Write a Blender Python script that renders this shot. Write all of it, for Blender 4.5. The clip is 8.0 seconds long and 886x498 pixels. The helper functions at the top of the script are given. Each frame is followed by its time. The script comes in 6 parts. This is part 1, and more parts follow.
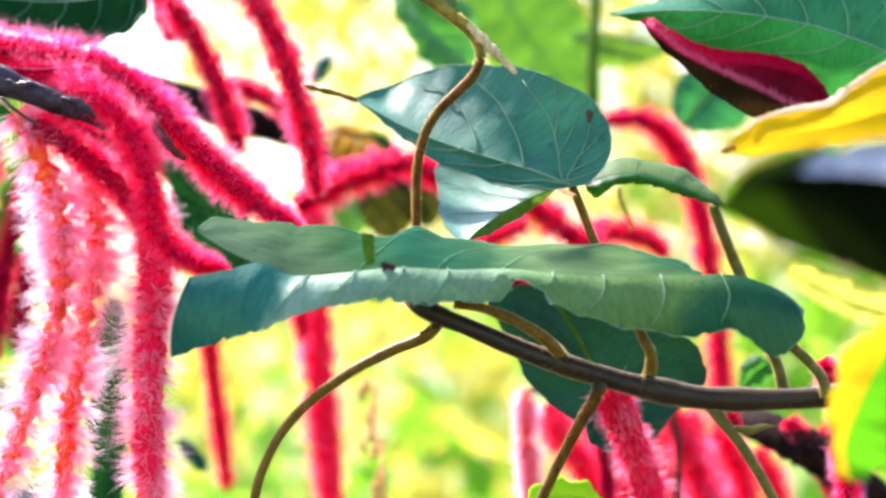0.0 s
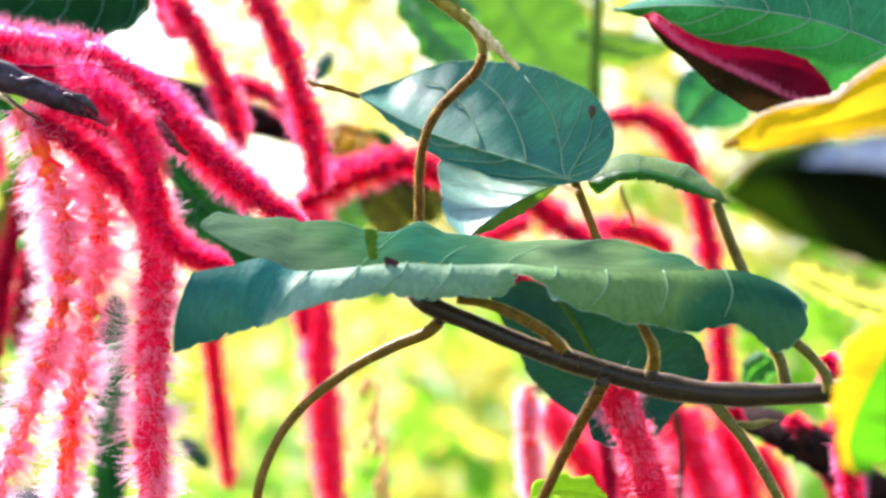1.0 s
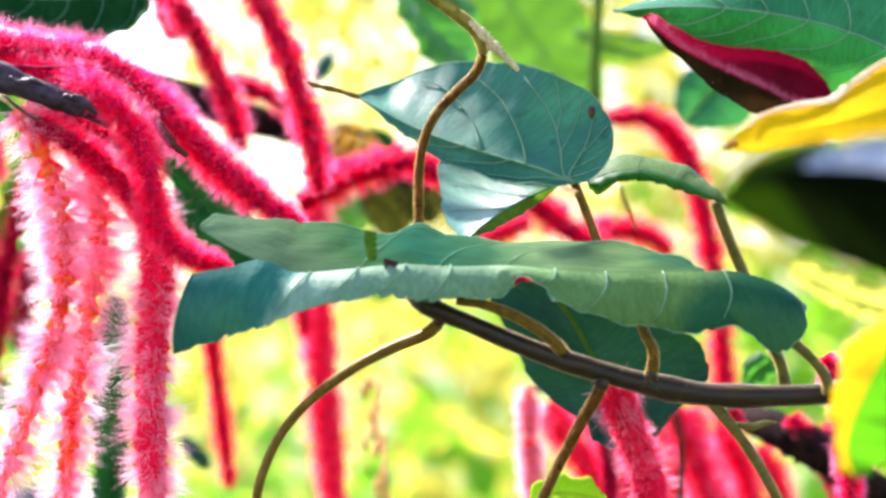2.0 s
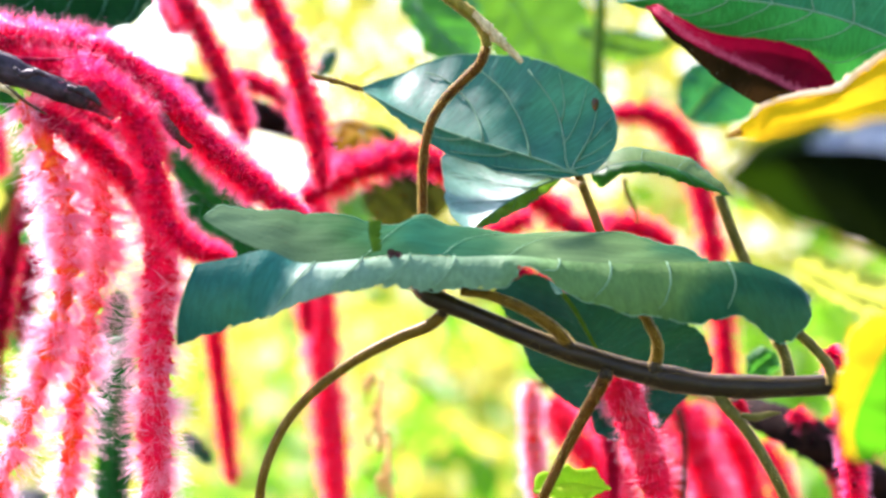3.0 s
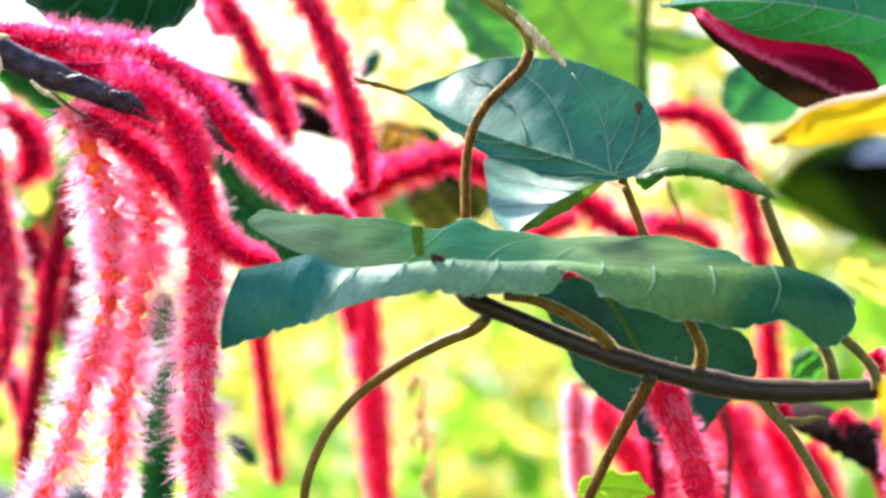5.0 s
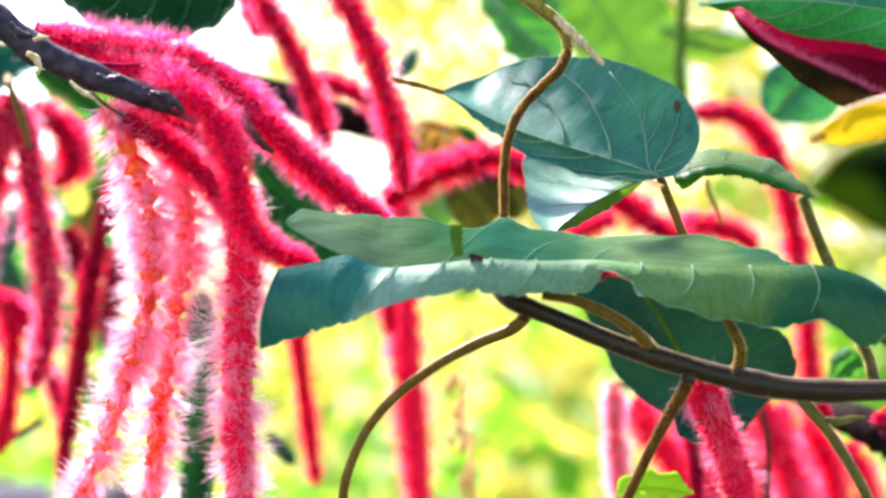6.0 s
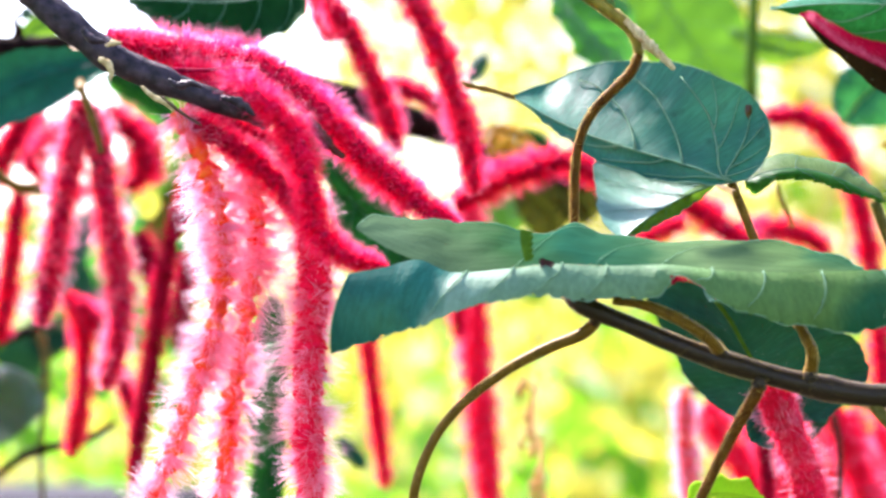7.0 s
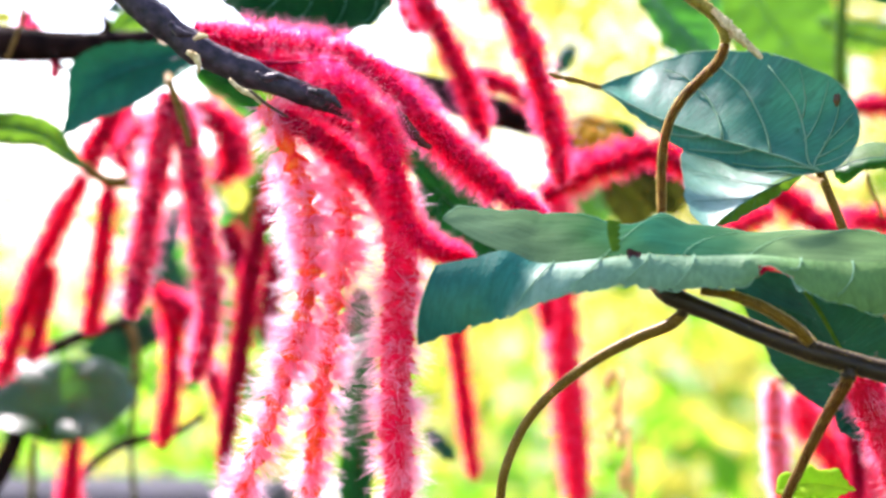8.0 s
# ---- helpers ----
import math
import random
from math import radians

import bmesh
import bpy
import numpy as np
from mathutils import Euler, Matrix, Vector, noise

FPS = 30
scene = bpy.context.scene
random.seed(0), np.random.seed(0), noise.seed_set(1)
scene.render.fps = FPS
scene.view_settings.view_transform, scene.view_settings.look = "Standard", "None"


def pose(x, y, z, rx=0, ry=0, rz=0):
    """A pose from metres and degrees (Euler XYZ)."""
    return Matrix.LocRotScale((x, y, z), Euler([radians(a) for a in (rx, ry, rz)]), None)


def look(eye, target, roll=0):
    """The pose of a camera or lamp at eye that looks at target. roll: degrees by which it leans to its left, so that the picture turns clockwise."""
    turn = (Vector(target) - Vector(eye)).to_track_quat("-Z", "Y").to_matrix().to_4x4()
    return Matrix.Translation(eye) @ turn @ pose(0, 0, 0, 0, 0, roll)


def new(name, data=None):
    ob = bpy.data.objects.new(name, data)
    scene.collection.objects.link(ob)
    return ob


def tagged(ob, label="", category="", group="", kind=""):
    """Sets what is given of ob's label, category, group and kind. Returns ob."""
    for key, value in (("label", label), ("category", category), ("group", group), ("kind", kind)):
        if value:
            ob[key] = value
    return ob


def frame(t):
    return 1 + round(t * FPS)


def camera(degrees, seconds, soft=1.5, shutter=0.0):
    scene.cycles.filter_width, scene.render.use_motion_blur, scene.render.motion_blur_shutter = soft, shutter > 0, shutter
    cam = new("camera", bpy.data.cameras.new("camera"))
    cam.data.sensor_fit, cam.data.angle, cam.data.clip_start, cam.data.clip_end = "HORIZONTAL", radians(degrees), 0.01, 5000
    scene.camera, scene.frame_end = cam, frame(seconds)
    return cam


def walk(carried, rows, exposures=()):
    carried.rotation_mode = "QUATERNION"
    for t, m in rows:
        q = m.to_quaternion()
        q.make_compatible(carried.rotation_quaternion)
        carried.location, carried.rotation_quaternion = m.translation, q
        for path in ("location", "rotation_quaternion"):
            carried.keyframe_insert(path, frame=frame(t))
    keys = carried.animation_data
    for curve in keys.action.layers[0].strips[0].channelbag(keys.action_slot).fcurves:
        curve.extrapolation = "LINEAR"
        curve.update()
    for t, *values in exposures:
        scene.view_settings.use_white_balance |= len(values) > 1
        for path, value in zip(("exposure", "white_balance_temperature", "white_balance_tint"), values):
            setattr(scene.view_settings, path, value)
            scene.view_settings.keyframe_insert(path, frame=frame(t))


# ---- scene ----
# Chenille plant in a sunny garden, seen close by with a long lens.
cam = camera(22, 8.0, soft=2.7)
cam.data.dof.use_dof = True
cam.data.dof.focus_distance = 0.835
cam.data.dof.aperture_fstop = 8.0
PATH = [
    (0, (-0.0002, -0.8000, 1.1990), (0.0001, 1.2000, 1.2005), 0.00),
    (0.5, (-0.0010, -0.8000, 1.1961), (-0.0011, 1.2000, 1.2011), -0.00),
    (1, (-0.0010, -0.8000, 1.1966), (-0.0012, 1.2000, 1.2001), -0.03),
    (1.5, (0.0005, -0.8000, 1.1998), (-0.0014, 1.2000, 1.1992), -0.04),
    (3, (-0.0012, -0.8000, 1.1926), (-0.0039, 1.2000, 1.1991), -0.04),
    (3.5, (-0.0003, -0.8000, 1.1949), (-0.0119, 1.2000, 1.1975), -0.08),
    (4, (-0.0001, -0.8000, 1.1966), (-0.0241, 1.1999, 1.1974), -0.10),
    (4.5, (-0.0003, -0.8000, 1.1966), (-0.0340, 1.1997, 1.1973), -0.11),
    (6, (-0.0008, -0.8000, 1.1963), (-0.0761, 1.1986, 1.1973), -0.21),
    (6.5, (-0.0007, -0.8000, 1.1972), (-0.1065, 1.1972, 1.1984), -0.20),
    (7, (-0.0010, -0.8000, 1.1970), (-0.1374, 1.1954, 1.2007), -0.18),
    (7.5, (-0.0010, -0.8000, 1.1958), (-0.1764, 1.1923, 1.1969), -0.27),
    (8, (-0.0003, -0.8000, 1.1963), (-0.2143, 1.1885, 1.1943), -0.40),
]
walk(cam, [(t, look(eye, target, roll)) for t, eye, target, roll in PATH], [(0.0, 2.1, 6250, 30), (8.0, 2.1, 6250, 30)])

# ---- light ----
SUN_ELEVATION, SUN_AZIMUTH = radians(50), radians(-38)
world = bpy.data.worlds.new("sky")
world.use_nodes = True
scene.world = world
wn = world.node_tree.nodes
sky = wn.new("ShaderNodeTexSky")
sky.sky_type = "NISHITA"
sky.sun_disc = False
sky.sun_elevation, sky.sun_rotation = SUN_ELEVATION, SUN_AZIMUTH
wn["Background"].inputs["Strength"].default_value = 0.15
world.node_tree.links.new(sky.outputs[0], wn["Background"].inputs["Color"])
sun_data = bpy.data.lights.new("sun", "SUN")
sun_data.energy, sun_data.angle, sun_data.color = 5.0, radians(3.5), (1.0, 0.95, 0.86)
sun = new("sun", sun_data)
to_sun = Vector((math.sin(SUN_AZIMUTH) * math.cos(SUN_ELEVATION), math.cos(SUN_AZIMUTH) * math.cos(SUN_ELEVATION), math.sin(SUN_ELEVATION)))
sun.matrix_world = look(to_sun * 20, (0, 0, 0))


# ---- materials ----
def material(name):
    m = bpy.data.materials.new(name)
    m.use_nodes = True
    return m, m.node_tree.nodes, m.node_tree.links, m.node_tree.nodes["Principled BSDF"]


def noise_mix(nodes, links, scale, low, high, detail=4, sharp=(0.35, 0.65), stretch=None):
    """A ramp from low to high over a noise of that many cells a metre."""
    co = nodes.new("ShaderNodeTexCoord")
    tex = nodes.new("ShaderNodeTexNoise")
    tex.inputs["Scale"].default_value, tex.inputs["Detail"].default_value = scale, detail
    if stretch:
        mp = nodes.new("ShaderNodeMapping")
        mp.inputs["Scale"].default_value = stretch
        links.new(co.outputs["Object"], mp.inputs["Vector"])
        links.new(mp.outputs[0], tex.inputs["Vector"])
    else:
        links.new(co.outputs["Object"], tex.inputs["Vector"])
    ramp = nodes.new("ShaderNodeValToRGB")
    ramp.color_ramp.elements[0].position, ramp.color_ramp.elements[1].position = sharp
    ramp.color_ramp.elements[0].color, ramp.color_ramp.elements[1].color = (*low, 1), (*high, 1)
    links.new(tex.outputs["Fac"], ramp.inputs[0])
    return ramp, tex


def leaf_material(name, low, high, through_col, amount, rough=0.42, gloss=0.5, blotch=None, relief=0.2, scale=45, lined_by=1.0, streaks=(130, 9, 1)):
    """Leaf skin: mottled green, fine net of veins as relief, light passing through the blade."""
    m, n, l, p = material(name)
    ramp, tex = noise_mix(n, l, scale, low, high)
    colour = ramp.outputs[0]
    if blotch:
        spots, _ = noise_mix(n, l, 90, (0, 0, 0), (1, 1, 1), 6, (0.64, 0.72))
        mix = n.new("ShaderNodeMixRGB")
        mix.inputs[2].default_value = (*blotch, 1)
        l.new(spots.outputs[0], mix.inputs[0])
        l.new(colour, mix.inputs[1])
        colour = mix.outputs[0]
    # blade coordinates: x along the midrib, y across from margin to margin
    uv = n.new("ShaderNodeUVMap")
    stretch = n.new("ShaderNodeMapping")
    stretch.inputs["Scale"].default_value = streaks
    l.new(uv.outputs[0], stretch.inputs["Vector"])
    streak = n.new("ShaderNodeTexNoise")
    streak.inputs["Scale"].default_value, streak.inputs["Detail"].default_value, streak.inputs["Distortion"].default_value = 1.0, 3, 0.6
    l.new(stretch.outputs[0], streak.inputs["Vector"])
    tone = n.new("ShaderNodeValToRGB")
    tone.color_ramp.elements[0].position, tone.color_ramp.elements[1].position = 0.36, 0.68
    tone.color_ramp.elements[0].color, tone.color_ramp.elements[1].color = (0.72, 0.75, 0.74, 1), (1.22, 1.2, 1.22, 1)
    l.new(streak.outputs["Fac"], tone.inputs[0])
    lined = n.new("ShaderNodeMixRGB")
    lined.blend_type, lined.inputs[0].default_value = "MULTIPLY", lined_by
    l.new(colour, lined.inputs[1])
    l.new(tone.outputs[0], lined.inputs[2])
    specks, _ = noise_mix(n, l, 1100, (0, 0, 0), (0.5, 0.5, 0.5), 2, (0.70, 0.78))
    dusty = n.new("ShaderNodeMixRGB")
    dusty.inputs[2].default_value = (0.22, 0.27, 0.23, 1)
    l.new(specks.outputs[0], dusty.inputs[0])
    l.new(lined.outputs[0], dusty.inputs[1])
    colour = dusty.outputs[0]
    l.new(colour, p.inputs["Base Color"])
    p.inputs["Specular IOR Level"].default_value = gloss
    rr, _ = noise_mix(n, l, 260, (rough - 0.1,) * 3, (rough + 0.14,) * 3)
    l.new(rr.outputs[0], p.inputs["Roughness"])
    co = n.new("ShaderNodeTexCoord")
    vor = n.new("ShaderNodeTexVoronoi")
    vor.feature = "DISTANCE_TO_EDGE"
    vor.inputs["Scale"].default_value = 420
    l.new(co.outputs["Object"], vor.inputs["Vector"])
    fine = n.new("ShaderNodeTexNoise")
    fine.inputs["Scale"].default_value = 160
    l.new(co.outputs["Object"], fine.inputs["Vector"])
    add = n.new("ShaderNodeMath")
    add.operation = "ADD"
    l.new(streak.outputs["Fac"], add.inputs[0])
    net = n.new("ShaderNodeMath")
    net.operation = "ADD"
    l.new(vor.outputs["Distance"], net.inputs[0])
    l.new(add.outputs[0], net.inputs[1])
    l.new(fine.outputs["Fac"], add.inputs[1])
    bump = n.new("ShaderNodeBump")
    bump.inputs["Strength"].default_value, bump.inputs["Distance"].default_value = relief, 0.0012
    l.new(net.outputs[0], bump.inputs["Height"])
    l.new(bump.outputs[0], p.inputs["Normal"])
    tr = n.new("ShaderNodeBsdfTranslucent")
    trm = n.new("ShaderNodeMixRGB")
    trm.blend_type, trm.inputs[0].default_value = "MULTIPLY", 0.45
    trm.inputs[1].default_value = (*through_col, 1)
    soft, _ = noise_mix(n, l, 70, (0.55, 0.6, 0.5), (1, 1, 1))
    l.new(soft.outputs[0], trm.inputs[2])
    l.new(trm.outputs[0], tr.inputs["Color"])
    ms = n.new("ShaderNodeMixShader")
    ms.inputs[0].default_value = amount
    l.new(p.outputs[0], ms.inputs[1])
    l.new(tr.outputs[0], ms.inputs[2])
    l.new(ms.outputs[0], n["Material Output"].inputs["Surface"])
    return m


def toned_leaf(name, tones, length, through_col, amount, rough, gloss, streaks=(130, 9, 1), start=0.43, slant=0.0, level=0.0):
    """Leaf skin whose colour runs through the given tones along the blade."""
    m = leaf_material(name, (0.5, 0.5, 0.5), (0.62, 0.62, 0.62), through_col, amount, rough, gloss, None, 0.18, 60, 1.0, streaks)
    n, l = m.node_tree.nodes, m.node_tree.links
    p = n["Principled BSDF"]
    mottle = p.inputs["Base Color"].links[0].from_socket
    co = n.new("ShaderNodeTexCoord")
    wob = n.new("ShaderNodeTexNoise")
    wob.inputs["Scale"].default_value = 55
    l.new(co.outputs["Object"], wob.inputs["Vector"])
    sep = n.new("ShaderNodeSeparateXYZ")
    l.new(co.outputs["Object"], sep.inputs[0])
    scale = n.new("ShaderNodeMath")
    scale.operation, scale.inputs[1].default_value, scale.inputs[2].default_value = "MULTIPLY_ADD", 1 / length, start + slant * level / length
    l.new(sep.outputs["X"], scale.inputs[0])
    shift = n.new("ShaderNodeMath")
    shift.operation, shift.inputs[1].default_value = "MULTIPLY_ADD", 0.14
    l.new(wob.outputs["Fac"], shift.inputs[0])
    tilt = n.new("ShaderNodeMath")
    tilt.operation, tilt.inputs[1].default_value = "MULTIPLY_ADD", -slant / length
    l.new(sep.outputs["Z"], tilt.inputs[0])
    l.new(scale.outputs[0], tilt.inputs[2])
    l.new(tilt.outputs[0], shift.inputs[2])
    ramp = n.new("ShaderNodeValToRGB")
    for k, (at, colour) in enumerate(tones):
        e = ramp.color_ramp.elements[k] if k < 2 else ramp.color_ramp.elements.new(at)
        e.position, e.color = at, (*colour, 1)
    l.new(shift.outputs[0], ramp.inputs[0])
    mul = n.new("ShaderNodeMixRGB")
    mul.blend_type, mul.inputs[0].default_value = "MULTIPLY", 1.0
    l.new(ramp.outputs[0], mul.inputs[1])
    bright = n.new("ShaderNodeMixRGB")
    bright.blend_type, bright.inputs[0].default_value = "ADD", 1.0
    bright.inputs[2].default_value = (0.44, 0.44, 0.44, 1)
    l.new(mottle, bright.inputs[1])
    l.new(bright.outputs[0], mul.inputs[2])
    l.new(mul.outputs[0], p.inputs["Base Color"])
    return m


def bark_material(name, low, high, rough=0.6, relief=0.5, scale=220, stretch=(1, 1, 1), gloss=0.4, down=0.0):
    m, n, l, p = material(name)
    ramp, tex = noise_mix(n, l, scale, low, high, 6, (0.3, 0.7), stretch)
    l.new(ramp.outputs[0], p.inputs["Base Color"])
    p.inputs["Roughness"].default_value = rough
    p.inputs["Specular IOR Level"].default_value = gloss
    p.inputs["Sheen Weight"].default_value, p.inputs["Sheen Roughness"].default_value = down, 0.35
    p.inputs["Sheen Tint"].default_value = (1.0, 0.72, 0.34, 1)
    bump = n.new("ShaderNodeBump")
    bump.inputs["Strength"].default_value, bump.inputs["Distance"].default_value = relief, 0.0012
    l.new(tex.outputs["Fac"], bump.inputs["Height"])
    l.new(bump.outputs[0], p.inputs["Normal"])
    return m


def bristle_material(name, root, tip, pale, amount=0.45):
    """Fine styles: deep at the root, paler at the tip, each one a little different."""
    m, n, l, p = material(name)
    at = n.new("ShaderNodeAttribute")
    at.attribute_name = "along"
    ramp = n.new("ShaderNodeValToRGB")
    ramp.color_ramp.elements[0].color, ramp.color_ramp.elements[1].color = (*root, 1), (*tip, 1)
    ramp.color_ramp.elements[0].position, ramp.color_ramp.elements[1].position = 0.2, 0.5
    ramp.color_ramp.elements.new(1.0).color = (*pale, 1)
    l.new(at.outputs["Fac"], ramp.inputs[0])
    geo = n.new("ShaderNodeNewGeometry")
    r2 = n.new("ShaderNodeMapRange")
    r2.inputs["From Min"].default_value, r2.inputs["To Max"].default_value = 0.6, 0.15
    l.new(geo.outputs["Random Per Island"], r2.inputs["Value"])
    mix = n.new("ShaderNodeMixRGB")
    mix.inputs[2].default_value = (*pale, 1)
    l.new(r2.outputs[0], mix.inputs[0])
    l.new(ramp.outputs[0], mix.inputs[1])
    l.new(mix.outputs[0], p.inputs["Base Color"])
    p.inputs["Roughness"].default_value = 0.6
    p.inputs["Specular IOR Level"].default_value = 0.05
    tr = n.new("ShaderNodeBsdfTranslucent")
    l.new(mix.outputs[0], tr.inputs["Color"])
    ms = n.new("ShaderNodeMixShader")
    ms.inputs[0].default_value = amount
    l.new(p.outputs[0], ms.inputs[1])
    l.new(tr.outputs[0], ms.inputs[2])
    l.new(ms.outputs[0], n["Material Output"].inputs["Surface"])
    return m


TEAL = leaf_material("waxy_green_leaf", (0.003, 0.052, 0.042), (0.009, 0.085, 0.062), (0.03, 0.22, 0.06), 0.08, 0.42, 0.18, (0.012, 0.06, 0.03), 0.25)
# leaf greens, with the white glare put in as pale middle tones
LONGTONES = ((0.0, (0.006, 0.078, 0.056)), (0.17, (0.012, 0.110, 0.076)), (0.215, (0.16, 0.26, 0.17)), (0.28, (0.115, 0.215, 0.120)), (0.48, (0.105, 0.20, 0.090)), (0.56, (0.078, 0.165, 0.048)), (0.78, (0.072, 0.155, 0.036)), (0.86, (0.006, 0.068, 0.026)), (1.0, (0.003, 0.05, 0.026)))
HEART = leaf_material("blue_green_leaf", (0.006, 0.092, 0.055), (0.024, 0.155, 0.084), (0.03, 0.27, 0.08), 0.08, 0.5, 0.26, (0.007, 0.066, 0.033), 0.1)
PALE = leaf_material("pale_green_leaf", (0.055, 0.115, 0.03), (0.09, 0.155, 0.045), (0.14, 0.28, 0.06), 0.12, 0.55, 0.05, (0.04, 0.09, 0.03), 0.15)
BROAD = leaf_material("broad_green_leaf", (0.006, 0.155, 0.022), (0.018, 0.24, 0.042), (0.05, 0.4, 0.05), 0.17, 0.5, 0.06, (0.006, 0.10, 0.02))
BROADTOP = leaf_material("broad_teal_leaf", (0.004, 0.08, 0.036), (0.016, 0.13, 0.058), (0.05, 0.36, 0.06), 0.2, 0.5, 0.05, (0.006, 0.07, 0.03))
PALEVEIN = leaf_material("whitish_vein", (0.14, 0.28, 0.16), (0.20, 0.35, 0.21), (0.15, 0.3, 0.12), 0.2, 0.6, 0.03, relief=0.1)
GOLDEN = leaf_material("golden_brown_leaf", (0.13, 0.055, 0.002), (0.40, 0.21, 0.003), (0.6, 0.34, 0.004), 0.35, 0.7, 0.05)
YELLOWGREEN = leaf_material("yellow_green_leaf", (0.42, 0.27, 0.002), (0.56, 0.35, 0.003), (0.7, 0.45, 0.003), 0.4, 0.6, 0.1, scale=38, lined_by=0.2)
SOFTGREEN = leaf_material("soft_green_leaf", (0.03, 0.11, 0.010), (0.06, 0.16, 0.018), (0.18, 0.40, 0.02), 0.28, 0.55, 0.1)
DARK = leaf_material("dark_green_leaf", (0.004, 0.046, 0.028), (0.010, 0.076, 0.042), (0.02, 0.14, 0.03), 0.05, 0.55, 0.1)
FRESH = leaf_material("fresh_green_leaf", (0.010, 0.085, 0.014), (0.022, 0.14, 0.022), (0.07, 0.34, 0.025), 0.34, 0.5, 0.12)
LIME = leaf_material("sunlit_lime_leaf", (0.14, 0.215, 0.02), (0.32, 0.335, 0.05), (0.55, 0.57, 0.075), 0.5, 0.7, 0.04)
YELLOW = leaf_material("yellow_leaf", (0.76, 0.44, 0.001), (0.84, 0.52, 0.001), (0.98, 0.62, 0.001), 0.6, 0.7, 0.01, (0.7, 0.28, 0.004), 0.05, lined_by=0.15)
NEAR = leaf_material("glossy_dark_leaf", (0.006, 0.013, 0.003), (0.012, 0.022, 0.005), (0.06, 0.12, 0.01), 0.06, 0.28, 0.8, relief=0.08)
# lit and shaded colours of the near leaf, given out by face below
NEARLIT = leaf_material("near_leaf_lit_green", (0.005, 0.013, 0.0004), (0.010, 0.026, 0.0006), (0.05, 0.13, 0.002), 0.08, 0.8, 0.04, relief=0.1, scale=22)
NEARSHADE = leaf_material("near_leaf_shaded_black", (0.001, 0.003, 0.0006), (0.003, 0.007, 0.001), (0.03, 0.06, 0.004), 0.03, 0.8, 0.03, relief=0.1, scale=22)
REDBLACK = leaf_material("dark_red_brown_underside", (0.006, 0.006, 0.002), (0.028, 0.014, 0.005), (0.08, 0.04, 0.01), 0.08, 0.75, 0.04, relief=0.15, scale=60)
DRY = leaf_material("dry_brown_leaf", (0.12, 0.045, 0.005), (0.42, 0.2, 0.012), (0.5, 0.24, 0.01), 0.3, 0.7, 0.15)
VEIN = leaf_material("pale_vein", (0.045, 0.15, 0.085), (0.08, 0.2, 0.12), (0.12, 0.3, 0.12), 0.2, 0.5, 0.15, relief=0.1)
PETIOLE = bark_material("olive_petiole", (0.085, 0.046, 0.003), (0.16, 0.088, 0.008), 0.42, 0.15, 300, gloss=0.1, down=0.4)
GREYLEAF = leaf_material("grey_green_leaf", (0.008, 0.030, 0.006), (0.022, 0.052, 0.014), (0.1, 0.34, 0.02), 0.2, 0.45, 0.35)
STALKGREEN = bark_material("light_green_stalk", (0.03, 0.085, 0.004), (0.07, 0.15, 0.01), 0.5, 0.2, 200, gloss=0.05)
BROWN = bark_material("brown_petiole", (0.030, 0.010, 0.001), (0.085, 0.035, 0.003), 0.32, 0.2, 300, gloss=0.3, down=0.35)
TWIGBROWN = bark_material("red_brown_twig", (0.045, 0.014, 0.001), (0.12, 0.048, 0.004), 0.5, 0.3, 300, gloss=0.06, down=0.1)
GREENSTEM = bark_material("green_stem", (0.055, 0.055, 0.006), (0.13, 0.11, 0.02), 0.45, 0.25, 240, gloss=0.12, down=0.6)
BARK = bark_material("brown_twig_bark", (0.011, 0.007, 0.002), (0.028, 0.017, 0.0045), 0.42, 0.22, 420, (0.22, 1.3, 1.3), 0.25, 0.4)
GREYBARK = bark_material("purple_grey_bark", (0.003, 0.0015, 0.002), (0.054, 0.034, 0.042), 0.55, 1.0, 230, gloss=0.25)
DEEPTEAL = leaf_material("deep_teal_leaf", (0.002, 0.06, 0.036), (0.007, 0.095, 0.052), (0.02, 0.2, 0.06), 0.08, 0.6, 0.05, None, 0.1)
# olive leaf colour with the shrub's shade worked into it
SHADE = leaf_material("shaded_olive_leaf", (0.02, 0.022, 0.003), (0.06, 0.05, 0.008), (0.1, 0.12, 0.01), 0.15, 0.7, 0.05)
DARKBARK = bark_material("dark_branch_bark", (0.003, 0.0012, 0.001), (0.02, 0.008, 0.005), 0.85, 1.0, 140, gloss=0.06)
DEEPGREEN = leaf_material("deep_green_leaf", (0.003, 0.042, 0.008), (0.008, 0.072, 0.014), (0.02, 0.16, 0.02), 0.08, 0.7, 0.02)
CORE = bark_material("crimson_flower_core", (0.25, 0.001, 0.02), (0.8, 0.006, 0.08), 0.7, 0.8, 420, gloss=0.08)
DARKCORE = bark_material("dark_crimson_flower_core", (0.16, 0.0008, 0.012), (0.55, 0.003, 0.05), 0.7, 0.8, 380, gloss=0.08)
BRIGHTCORE = bark_material("bright_red_flower_core", (0.75, 0.003, 0.025), (0.97, 0.014, 0.07), 0.7, 0.8, 420, gloss=0.08)
ORANGECORE = bark_material("orange_flower_core", (0.8, 0.004, 0.02), (0.96, 0.16, 0.015), 0.65, 0.8, 190, gloss=0.1)
PINK = bristle_material("pink_bristles", (0.99, 0.005, 0.085), (0.99, 0.055, 0.25), (0.97, 0.52, 0.74), 0.86)
